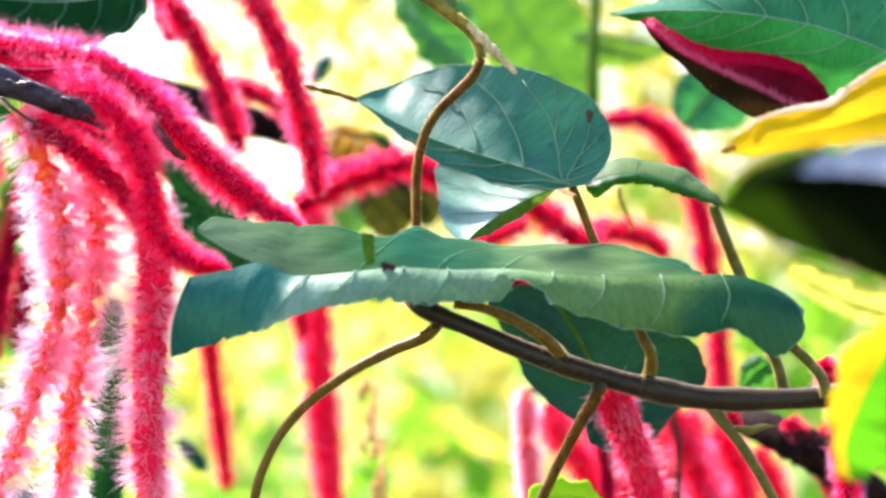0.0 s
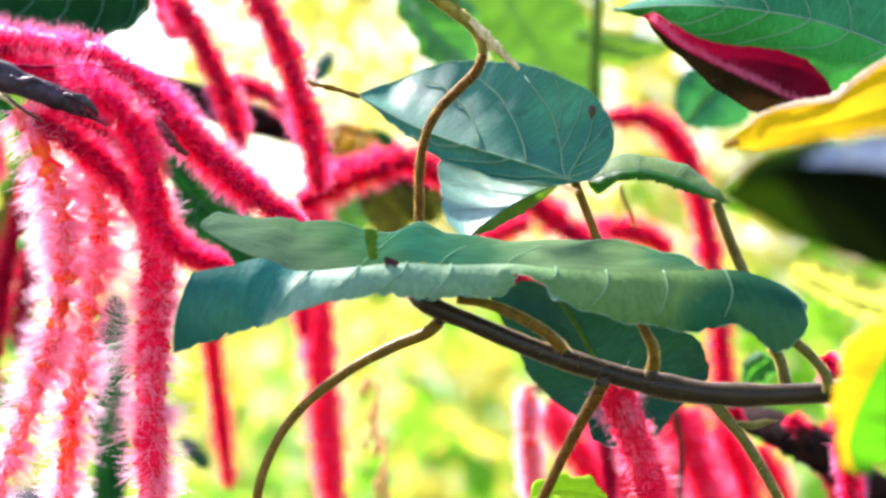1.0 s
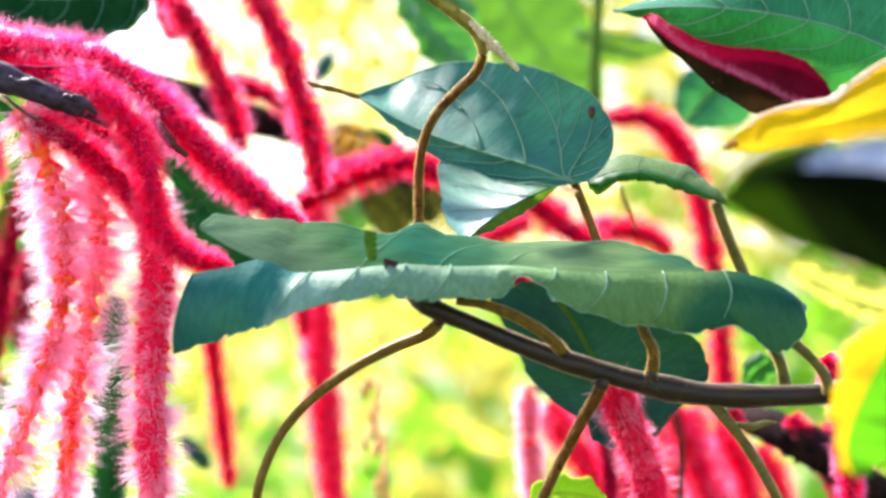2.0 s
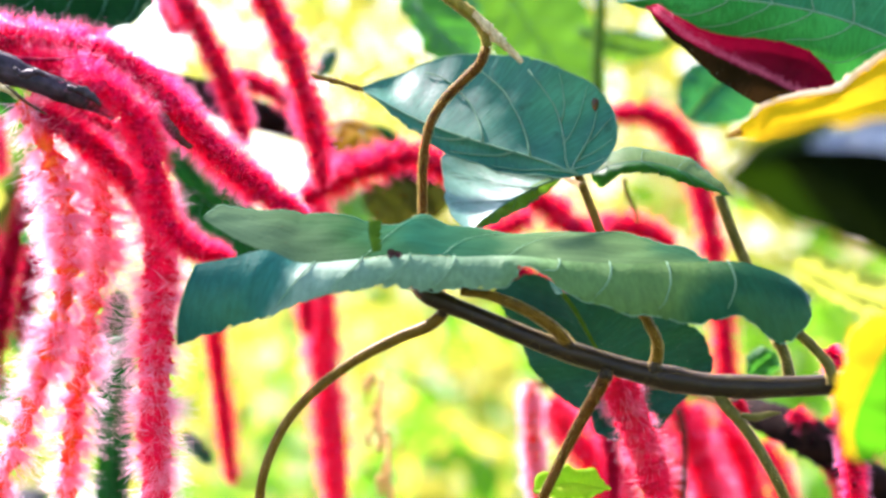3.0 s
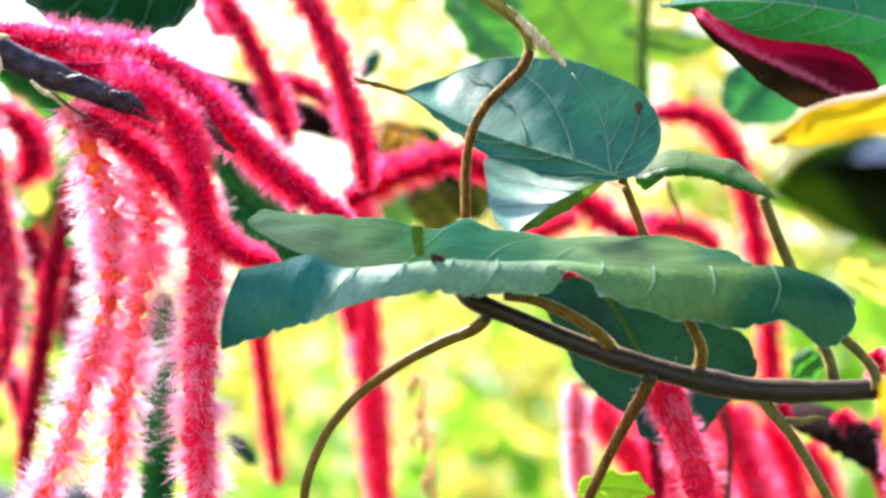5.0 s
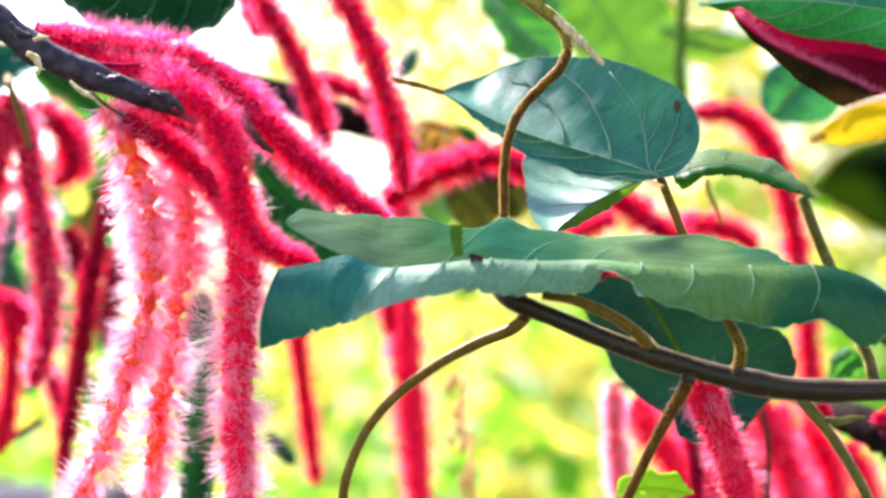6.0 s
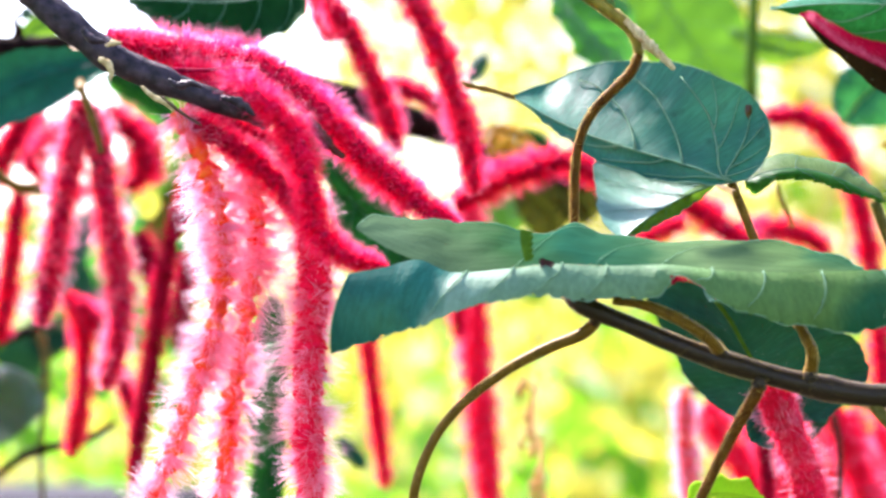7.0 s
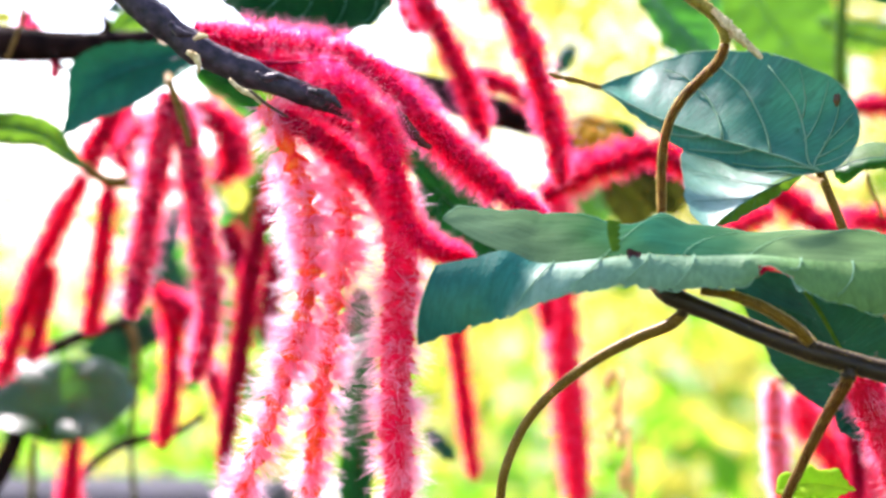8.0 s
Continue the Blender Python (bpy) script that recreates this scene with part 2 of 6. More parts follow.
PALEPINK = bristle_material("pale_pink_bristles", (0.98, 0.36, 0.48), (0.96, 0.64, 0.76), (0.95, 0.79, 0.88), 0.8)
REDPINK = bristle_material("red_bristles", (0.94, 0.003, 0.045), (0.98, 0.028, 0.14), (0.98, 0.26, 0.42), 0.84)
SOFTPINK = bristle_material("soft_pink_bristles", (0.99, 0.010, 0.07), (0.98, 0.10, 0.27), (0.95, 0.52, 0.70), 0.86)
# folded leaf: white glare put into the paler mottling
GLARETEAL = leaf_material("teal_leaf_with_glare", (0.03, 0.135, 0.085), (0.12, 0.27, 0.18), (0.1, 0.3, 0.12), 0.12, 0.42, 0.3, None, 0.2)
MIDGREEN = leaf_material("mid_green_soft_leaf", (0.022, 0.105, 0.010), (0.050, 0.155, 0.018), (0.14, 0.38, 0.02), 0.28, 0.6, 0.08)
LILAC = bristle_material("lilac_pink_bristles", (0.99, 0.03, 0.12), (0.97, 0.24, 0.40), (0.95, 0.66, 0.79), 0.84)
PALEROSE = bristle_material("pale_rose_bristles", (0.98, 0.30, 0.44), (0.96, 0.62, 0.75), (0.95, 0.78, 0.88), 0.84)
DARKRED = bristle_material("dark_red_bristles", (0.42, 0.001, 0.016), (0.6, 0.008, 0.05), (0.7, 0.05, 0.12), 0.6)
ROSE = bristle_material("rose_bristles", (0.99, 0.006, 0.06), (0.98, 0.065, 0.21), (0.96, 0.42, 0.62), 0.86)
BUSHGREEN = leaf_material("vivid_bush_leaf", (0.045, 0.17, 0.006), (0.10, 0.25, 0.012), (0.24, 0.6, 0.02), 0.45, 0.7, 0.04)
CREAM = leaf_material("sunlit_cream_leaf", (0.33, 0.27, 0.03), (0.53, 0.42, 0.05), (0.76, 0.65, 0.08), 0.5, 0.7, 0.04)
BUD = bark_material("tan_bud", (0.55, 0.29, 0.06), (0.8, 0.5, 0.15), 0.7, 0.4, 300)
SCAR = bark_material("dark_leaf_spot", (0.03, 0.004, 0.006), (0.07, 0.01, 0.012), 0.7, 0.4, 700)
FLAKE = bark_material("cream_torn_stub", (0.30, 0.20, 0.06), (0.72, 0.58, 0.30), 0.7, 0.8, 420, gloss=0.1)
# upper half: lit pale bands and shaded dark ones mixed into the greens
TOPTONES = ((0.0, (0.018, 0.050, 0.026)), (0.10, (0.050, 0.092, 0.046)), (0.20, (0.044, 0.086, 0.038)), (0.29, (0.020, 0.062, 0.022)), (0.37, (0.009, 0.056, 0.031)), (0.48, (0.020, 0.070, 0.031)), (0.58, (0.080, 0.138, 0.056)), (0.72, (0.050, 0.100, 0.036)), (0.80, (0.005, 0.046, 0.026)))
TOPLEAF = toned_leaf("long_leaf_upper_light_tones", TOPTONES, 0.222, (0.06, 0.2, 0.05), 0.05, 0.75, 0.0, (7, 34, 1), slant=-0.8, level=0.0155)
LONGLEAF = toned_leaf("long_leaf_sheen_tones", LONGTONES, 0.222, (0.08, 0.26, 0.06), 0.04, 0.5, 0.08, slant=0.75, level=-0.004)
DOWN = leaf_material("pale_stem_down", (0.55, 0.36, 0.06), (0.72, 0.52, 0.12), (0.96, 0.74, 0.2), 0.75, 0.7, 0.02, relief=0.0)
YELLOWSTEM = bark_material("yellow_olive_stalk", (0.09, 0.075, 0.004), (0.26, 0.20, 0.02), 0.45, 0.3, 240, gloss=0.15, down=0.4)
TIPGREEN = leaf_material("lime_leaf_tip", (0.24, 0.42, 0.008), (0.36, 0.54, 0.015), (0.4, 0.8, 0.02), 0.45, 0.6, 0.05)
# deep green darkened again: shade above the branch is in the colour
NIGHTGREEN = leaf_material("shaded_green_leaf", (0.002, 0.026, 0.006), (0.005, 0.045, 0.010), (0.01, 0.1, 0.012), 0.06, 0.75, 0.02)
SHADYSTEM = bark_material("shaded_red_brown_stalk", (0.04, 0.012, 0.009), (0.11, 0.036, 0.024), 0.7, 0.3, 240, gloss=0.05)
DEADLEAF = leaf_material("dark_brown_dead_leaf", (0.012, 0.006, 0.002), (0.035, 0.018, 0.004), (0.06, 0.03, 0.004), 0.08, 0.7, 0.05)
VELVET = leaf_material("pink_velvet_hair", (0.6, 0.08, 0.16), (0.75, 0.2, 0.3), (0.8, 0.2, 0.3), 0.5, 0.7, 0.05, relief=0.0)
WITHERED = leaf_material("pale_withered_rim", (0.62, 0.45, 0.28), (0.82, 0.7, 0.52), (0.9, 0.8, 0.6), 0.4, 0.7, 0.05)
VIVID = leaf_material("vivid_green_leaf", (0.018, 0.12, 0.001), (0.035, 0.17, 0.002), (0.07, 0.32, 0.003), 0.45, 0.6, 0.05, relief=0.08, scale=30)
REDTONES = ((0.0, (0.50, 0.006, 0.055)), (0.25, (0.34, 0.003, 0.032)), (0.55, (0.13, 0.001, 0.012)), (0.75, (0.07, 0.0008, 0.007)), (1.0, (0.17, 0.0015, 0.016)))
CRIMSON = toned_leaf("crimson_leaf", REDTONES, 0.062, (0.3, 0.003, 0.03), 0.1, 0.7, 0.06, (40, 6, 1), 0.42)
ORIGIN = {}


# ---- building helpers ----
def spline(pts, count):
    """Evenly spaced places on a smooth line through pts."""
    p = np.array(pts, float)
    if len(p) == 2:
        return p[0] + (p[1] - p[0]) * np.linspace(0, 1, count)[:, None]
    p = np.vstack([2 * p[0] - p[1], p, 2 * p[-1] - p[-2]])
    out = []
    for i in range(1, len(p) - 2):
        u = np.linspace(0, 1, 24, endpoint=False)[:, None]
        a, b, c, d = p[i - 1], p[i], p[i + 1], p[i + 2]
        out.append(0.5 * (2 * b + (c - a) * u + (2 * a - 5 * b + 4 * c - d) * u**2 + (3 * b - a - 3 * c + d) * u**3))
    dense = np.vstack(out + [p[-2:-1]])
    run = np.r_[0, np.cumsum(np.linalg.norm(np.diff(dense, axis=0), axis=1))]
    at = np.linspace(0, run[-1], count)
    return np.stack([np.interp(at, run, dense[:, k]) for k in range(3)], 1)


def unit(v):
    return v / np.maximum(np.linalg.norm(v, axis=-1, keepdims=True), 1e-9)


def mesh_of(name, verts, faces, smooth=True):
    me = bpy.data.meshes.new(name)
    me.from_pydata([tuple(v) for v in verts], [], [tuple(f) for f in faces])
    if smooth:
        me.polygons.foreach_set("use_smooth", [True] * len(me.polygons))
    return me


def part(name, verts, faces, mats, parent=None, label="", smooth=True, slots=None):
    """One mesh object, its origin amid its own places, under parent if one is given."""
    verts = np.asarray(verts, float)
    centre = (verts.min(0) + verts.max(0)) / 2
    me = mesh_of(name, verts - centre, faces, smooth)
    for m in mats if isinstance(mats, (list, tuple)) else [mats]:
        me.materials.append(m)
    if slots is not None:
        me.polygons.foreach_set("material_index", slots)
    ob = new(name, me)
    ORIGIN[ob.name] = centre
    ob.parent = parent
    ob.location = centre - (ORIGIN[parent.name] if parent else 0)
    if label:
        ob["label"] = label
    return ob


def thing(name, base, label, category, group=""):
    ob = new(name)
    ob.empty_display_size = 0.02
    ob.location = base
    ORIGIN[ob.name] = np.array(base, float)
    return tagged(ob, label, category, group)


def tube_data(pts, radii, count=40, sides=10, lumps=0.0, seed=1):
    """Places and faces of a round stem through pts; radii are spread evenly along it."""
    s = spline(pts, count)
    tan = unit(np.gradient(s, axis=0))
    a = unit(np.cross(tan, np.array([0.31, 0.93, 0.2])))
    b = np.cross(tan, a)
    r = np.interp(np.linspace(0, 1, count), np.linspace(0, 1, len(radii)), radii)[:, None, None]
    th = np.linspace(0, 2 * np.pi, sides, endpoint=False)
    ring = np.cos(th)[None, :, None] * a[:, None] + np.sin(th)[None, :, None] * b[:, None]
    if lumps:
        rng = np.random.default_rng(seed)
        r = r * (1 + lumps * rng.standard_normal((count, sides, 1)))
    v = (s[:, None] + ring * r).reshape(-1, 3)
    f = []
    for i in range(count - 1):
        for j in range(sides):
            k = (j + 1) % sides
            f.append((i * sides + j, i * sides + k, (i + 1) * sides + k, (i + 1) * sides + j))
    f.append(tuple(range(sides - 1, -1, -1)))
    f.append(tuple(range((count - 1) * sides, count * sides)))
    return v, f


def joined(pieces):
    vs, fs, n = [], [], 0
    for v, f in pieces:
        vs.append(v)
        fs += [tuple(i + n for i in face) for face in f]
        n += len(v)
    return np.vstack(vs), fs


def stem(parent, name, pts, radii, mat, label="", count=40, sides=12, knots=(), rough=0.02, down=0.0):
    """A stem; knots are (fraction, swelling) where leaves have sat."""
    fr = np.linspace(0, 1, 60)
    r = np.interp(fr, np.linspace(0, 1, len(radii)), radii)
    for at, swell in knots:
        r = r * (1 + swell * np.exp(-(((fr - at) / 0.018) ** 2)))
    v, f = tube_data(pts, r, max(count, 60 if knots else 0), sides, rough)
    ob = part(name, v, f, mat, parent, label)
    if down:
        line = spline(pts, 120)
        rng = np.random.default_rng(len(v) + int(1e5 * abs(pts[0][0])))
        long = np.linalg.norm(np.diff(line, axis=0), axis=1).sum()
        k = min(int(down * 6.3 * r.mean() * long * 1e6), 14000)
        at = rng.random(k)
        spot = np.stack([np.interp(at, np.linspace(0, 1, 120), line[:, c]) for c in range(3)], 1)
        tan = unit(np.stack([np.interp(at, np.linspace(0, 1, 120), np.gradient(line, axis=0)[:, c]) for c in range(3)], 1))
        way = unit(np.cross(tan, rng.standard_normal((k, 3))))
        base = spot + way * np.interp(at, fr, r)[:, None] * 0.97
        tip = base + unit(way + 0.5 * rng.standard_normal((k, 3))) * rng.uniform(0.0003, 0.0008, (k, 1))
        half = unit(np.cross(way, rng.standard_normal((k, 3)))) * 0.000035
        hair = part("down", np.stack([base - half, base + half, tip], 1).reshape(-1, 3), np.arange(3 * k).reshape(k, 3).tolist(), DOWN, ob, "fine pale down", False)
        hair["kind"] = "stuff"
    return ob


def sheet(line_a, line_b, rows, cols, bulge=0.0, teeth=0, bite=0.0, waves=0.0, ribs=0, seed=0, wear=0.0, pucker=0.0005, rib_at=None):
    """A lofted blade surface from line_a to line_b: grid of places, rows by cols + 1. The second line is toothed."""
    a, b = spline(line_a, rows), spline(line_b, rows)
    q = np.linspace(0, 1, cols + 1)[None, :, None]
    s = np.linspace(0, 1, rows)[:, None]
    rng = np.random.default_rng(seed)
    out = unit(b - a)
    if teeth:
        saw = 0.5 + 0.5 * np.sin(2 * np.pi * s * teeth + 0.8 * np.sin(2 * np.pi * s * teeth)) + 0.35 * np.sin(s * 61 + seed)
        b = b + out * (bite * (saw - 0.6) * np.interp(s, [0, 0.06, 0.94, 1], [0, 1, 1, 0]))
    if wear:
        b = b - out * np.abs(np.interp(s[:, 0], np.linspace(0, 1, 46), rng.normal(0, wear, 46)))[:, None]
    grid = a[:, None] * (1 - q) + b[:, None] * q
    along = np.gradient(grid, axis=0)
    across = np.gradient(grid, axis=1)
    n = unit(np.cross(along, across))
    span = np.linalg.norm(b - a, axis=1)[:, None, None]
    lift = bulge * 4 * q * (1 - q) * span / span.max()
    if waves:
        lift = lift + waves * q * np.sin(s[:, None] * 23 + seed) + waves * 0.6 * q * np.sin(s[:, None] * 51 + 2 * seed)
    if ribs:
        turn = ribs * (s[:, None] - 0.2 * q) if rib_at is None else np.interp(s[:, None] + 0.032 * q**2.2, rib_at, np.arange(len(rib_at)))
        lift = lift + pucker * (np.abs(np.sin(np.pi * turn)) ** 0.5 - 0.7) * np.sin(np.pi * np.clip(q * 1.05, 0, 1))
    return grid + n * lift


def grid_faces(rows, cols, start=0, flip=False):
    w = cols + 1
    f = [(start + i * w + j, start + i * w + j + 1, start + (i + 1) * w + j + 1, start + (i + 1) * w + j) for i in range(rows - 1) for j in range(cols)]
    return [x[::-1] for x in f] if flip else f


def on_grid(g, s, q):
    """Place at the fractions s, q of a grid."""
    i, j = np.clip(s, 0, 1) * (g.shape[0] - 1), np.clip(q, 0, 1) * (g.shape[1] - 1)
    i0, j0 = min(int(i), g.shape[0] - 2), min(int(j), g.shape[1] - 2)
    u, v = i - i0, j - j0
    return (g[i0, j0] * (1 - u) + g[i0 + 1, j0] * u) * (1 - v) + (g[i0, j0 + 1] * (1 - u) + g[i0 + 1, j0 + 1] * u) * v


def vein_on(g, s0, s1, q1, radius, q0=0.0, bend=1.3):
    k = np.linspace(0, 1, 8)
    pts = [on_grid(g, s0 + (s1 - s0) * x**bend, q0 + (q1 - q0) * x) for x in k]
    pts = [p + np.array([0, -0.0005, 0.0004]) for p in pts]
    return tube_data(pts, [radius, radius * 0.45], 12, 5)


def blade_uv(ob, uv):
    """Blade coordinates for every corner, from those of the places."""
    layer = ob.data.uv_layers.new(name="UVMap")
    index = np.empty(len(ob.data.loops), int)
    ob.data.loops.foreach_get("vertex_index", index)
    layer.data.foreach_set("uv", np.asarray(uv)[index].ravel())


def grid_uv(rows, cols, way):
    ss, qq = np.meshgrid(np.linspace(0, 1, rows), np.linspace(0, 1, cols + 1), indexing="ij")
    return np.stack([ss, 0.5 + way * 0.5 * qq], -1).reshape(-1, 2)


def leaf(parent, mid, edge_a, edge_b, mat, label="", mat_b=None, bulge=0.004, teeth=26, bite=0.0009, waves=0.0012, ribs=7,
         veins=6, rib=0.0009, seed=1, rows=70, cols=12, name="leaf", category="", group="", vein_mat=None, wear=0.0, shut=(True, True), vein_side="ab", basal=0, rim=0.0, paths=None):
    """A leaf: two toothed halves along a midrib, with raised veins. edge lines run from base to tip."""
    def whole(e):
        return ([mid[0]] if shut[0] else []) + list(e) + ([mid[-1]] if shut[1] else [])
    ga = sheet(mid, whole(edge_a), rows, cols, bulge, teeth, bite, waves, ribs, seed, wear)
    gb = sheet(mid, whole(edge_b), rows, cols, -bulge, teeth, bite, -waves, ribs, seed + 1, wear)
    v = np.vstack([ga.reshape(-1, 3), gb.reshape(-1, 3)])
    fa, fb = grid_faces(rows, cols), grid_faces(rows, cols, rows * (cols + 1), True)
    slots = [0] * len(fa) + [1 if mat_b else 0] * len(fb)
    ob = part(name, v, fa + fb, [mat] + ([mat_b] if mat_b else []), parent, label, True, slots)
    blade_uv(ob, np.vstack([grid_uv(rows, cols, 1), grid_uv(rows, cols, -1)]))
    if category:
        tagged(ob, label, category, group)
    if veins:
        rims = [tube_data(list(g[::3, -1]), [rim], rows, 4) for g in (ga, gb)] if rim else []
        lines = rims + [tube_data(list(spline(mid, 9)), [rib, rib * 0.35], 40, 6)]
        for g, side in ((ga, "a"), (gb, "b")):
            if side in vein_side:
                for s0, s1, q1, q0 in (paths or {}).get(side, ()):
                    lines.append(vein_on(g, s0, s1, q1, rib * (0.8 if q0 == 0 else 0.5), q0, 1.1))
                for k in range(0 if paths else veins):
                    s0 = 0.1 + 0.72 * k / veins
                    lines.append(vein_on(g, s0, min(s0 + 0.2, 0.97), 0.9, rib * 0.5))
                for k in range(basal):
                    lines.append(vein_on(g, 0.0, 0.2 + 0.22 * k, 0.85, rib * 0.7, bend=1.0))
        vv, ff = joined(lines)
        part("vein", vv, ff, vein_mat or VEIN, ob, "pale raised leaf veins")
    return ob


def catkin(parent, pts, r, mat=None, core=None, dens=1.0, tip=0.55, label="", reach=1.0, droop=0.25, seed=1, root=0.8, thick=0.36, spiky=0.38, whorl=0.0, clump=0, sweep=(0.0, 0.0, 0.0)):
    """A hanging flower spike: a knobbly core, and whorls of fine styles all round it that let the core show through."""
    rng = np.random.default_rng(seed)
    mat, core = mat or PINK, core or DARKCORE
    n = 60
    s = spline(pts, n)
    length = np.linalg.norm(np.diff(s, axis=0), axis=1).sum()
    fr = np.linspace(0, 1, n)
    rad = r * np.interp(fr, [0, 0.08, 0.75, 0.95, 1], [root, 1, 0.96, 0.5 + 0.5 * tip, tip * 0.6])
    rad = rad * (1 + 0.05 * np.interp(fr, np.linspace(0, 1, 14), rng.standard_normal(14)))
    rings = max(3, int(length / (r * 0.55)))
    uneven = np.random.default_rng(seed + 900)
    beat = np.concatenate([[0.0], np.cumsum(uneven.uniform(0.4, 1.7, rings))])
    beat, turn = beat / beat[-1], np.linspace(0, 1, rings + 1)
    swell = uneven.uniform(0.2, 1.5, rings + 1)
    place = np.linspace(0, 1, n * 3)
    knob = 1 + (0.38 if core is ORANGECORE else 0.16 if dens > 0.8 else 0.07) * np.interp(place, beat, swell) * np.cos(2 * np.pi * rings * np.interp(place, beat, turn))
    v, f = tube_data(pts, np.interp(place, fr, rad) * thick * knob, n * 3, 12, 0.12, seed)
    ob = part("catkin", v, f, core, parent, label or "pink bristly hanging flower spike")
    tan = unit(np.gradient(s, axis=0))
    a = unit(np.cross(tan, np.array([0.31, 0.93, 0.2])))
    b = np.cross(tan, a)
    near = dens > 0.8
    whorl = whorl or (0.85 if near else 1.6)
    each = clump or (3 if near else 6)
    tufts = int(length / r * (1060 / clump if clump else 640 if near else 260) * dens)
    step = np.round(rng.random(tufts) * rings)
    at = np.interp((step + rng.normal(0.5, whorl * 0.5, tufts)) / rings, turn, beat) * (n - 1.001)
    i = at.astype(int).clip(0, n - 2)
    u = (at - i)[:, None]
    mix = lambda x: x[i] * (1 - u) + x[i + 1] * u  # noqa: E731
    th = rng.random(tufts) * 2 * np.pi
    way = np.cos(th)[:, None] * mix(a) + np.sin(th)[:, None] * mix(b)
    rr = np.interp(at, np.arange(n), rad)[:, None]
    lean = unit(way + np.array(sweep) + droop * mix(tan) + 0.22 * rng.standard_normal((tufts, 3)))
    long = rng.random(tufts) < spiky
    far = np.where(long, rng.uniform(0.65, 1.0, tufts), rng.uniform(0.3, 0.7, tufts))
    base = np.repeat(mix(s) + way * rr * 0.32, each, 0)
    d = unit(np.repeat(lean, each, 0) + (0.3 if clump else 0.16) * rng.standard_normal((tufts * each, 3)))
    size = np.repeat(rr, each, 0)
    base = base + 0.07 * size * rng.standard_normal(base.shape)
    size = size * reach
    end = base + d * size * (np.repeat(far, each)[:, None] * rng.uniform(0.75, 1.05, (len(base), 1)))
    side = unit(np.cross(d, rng.standard_normal(d.shape))) * r * (0.011 if clump else 0.0072 if near else 0.014)
    verts = np.stack([base - side, base + side, end], 1).reshape(-1, 3)
    centre = ORIGIN[ob.name]
    me = bpy.data.meshes.new("fringe")
    k = len(base)
    me.vertices.add(3 * k)
    me.vertices.foreach_set("co", (verts - centre).ravel())
    me.loops.add(3 * k)
    me.loops.foreach_set("vertex_index", np.arange(3 * k))
    me.polygons.add(k)
    me.polygons.foreach_set("loop_start", np.arange(k) * 3)
    me.update()
    along = me.attributes.new("along", "FLOAT", "POINT")
    pale = np.where(np.repeat(long, each), 1.0, 0.45)
    along.data.foreach_set("value", np.stack([np.zeros(k), np.zeros(k), pale], 1).ravel())
    me.materials.append(mat)
    hair = new("fringe", me)
    hair.parent = ob
    hair["label"], hair["kind"] = "fine pink bristles", "stuff"
    return ob


# ---- ground and distance ----
def flat(name, x0, x1, y0, y1, z, mat, label, category, cells=1):
    xs, ys = np.linspace(x0, x1, cells + 1), np.linspace(y0, y1, cells + 1)
    v = [(x, y, z) for y in ys for x in xs]
    f = [(j * (cells + 1) + i, j * (cells + 1) + i + 1, (j + 1) * (cells + 1) + i + 1, (j + 1) * (cells + 1) + i) for j in range(cells) for i in range(cells)]
    return tagged(part(name, v, f, mat), label, category, kind="structure")


LAWN = bark_material("sunlit_grass", (0.045, 0.12, 0.01), (0.14, 0.2, 0.022), 0.8, 0.6, 9)
WALLSTONE = bark_material("dark_grey_render", (0.016, 0.016, 0.02), (0.045, 0.045, 0.052), 0.85, 0.4, 18, gloss=0.1)
SOIL = bark_material("dark_unseen_soil", (0.012, 0.009, 0.006), (0.04, 0.028, 0.018), 0.9, 0.8, 30)
PATHSTONE = bark_material("grey_path_stone", (0.10, 0.10, 0.115), (0.2, 0.2, 0.22), 0.75, 0.4, 14)
flat("ground", -400, 400, -60, 900, 0.0, LAWN, "sunlit yellow-green lawn reaching far away", "lawn")
# out of view: dark sheet added to keep green bounce off the leaves
flat("unseen_soil_sheet", -3.0, 3.0, -4.0, 1.6, 0.02, SOIL, "unseen dark soil sheet added to cut bounced light", "soil")
flat("garden_path", -6.0, -1.0, 8.2, 10.6, 0.012, PATHSTONE, "grey paved garden path across the lawn", "path")


def foliage(name, lo, hi, count, size, mat, label, category, seed, gather=0):
    """Many small ovate leaves, in loose clumps inside a box."""
    rng = np.random.default_rng(seed)
    lo, hi = np.array(lo), np.array(hi)
    if gather:
        hubs = lo + rng.random((gather, 3)) * (hi - lo)
        c = hubs[rng.integers(0, gather, count)] + rng.standard_normal((count, 3)) * size * 2.2
    else:
        c = lo + rng.random((count, 3)) * (hi - lo)
    c[:, 2] = np.maximum(c[:, 2], 0.03)
    d = unit(rng.standard_normal((count, 3)) + np.array([0, -0.3, -0.4]))
    w = unit(np.cross(d, rng.standard_normal((count, 3))))
    nn = np.cross(d, w)
    k = size * rng.uniform(0.6, 1.3, (count, 1))
    rows = [c, c + d * k * 0.35 + w * k * 0.3, c + d * k * 0.35 - w * k * 0.3, c + d * k * 0.45 - nn * k * 0.08, c + d * k]
    v = np.stack(rows, 1).reshape(-1, 3)
    f = []
    for i in range(count):
        o = 5 * i
        f += [(o, o + 1, o + 3), (o, o + 3, o + 2), (o + 1, o + 4, o + 3), (o + 2, o + 3, o + 4)]
    return tagged(part(name, v, f, mat, smooth=False), label, category, kind="stuff")


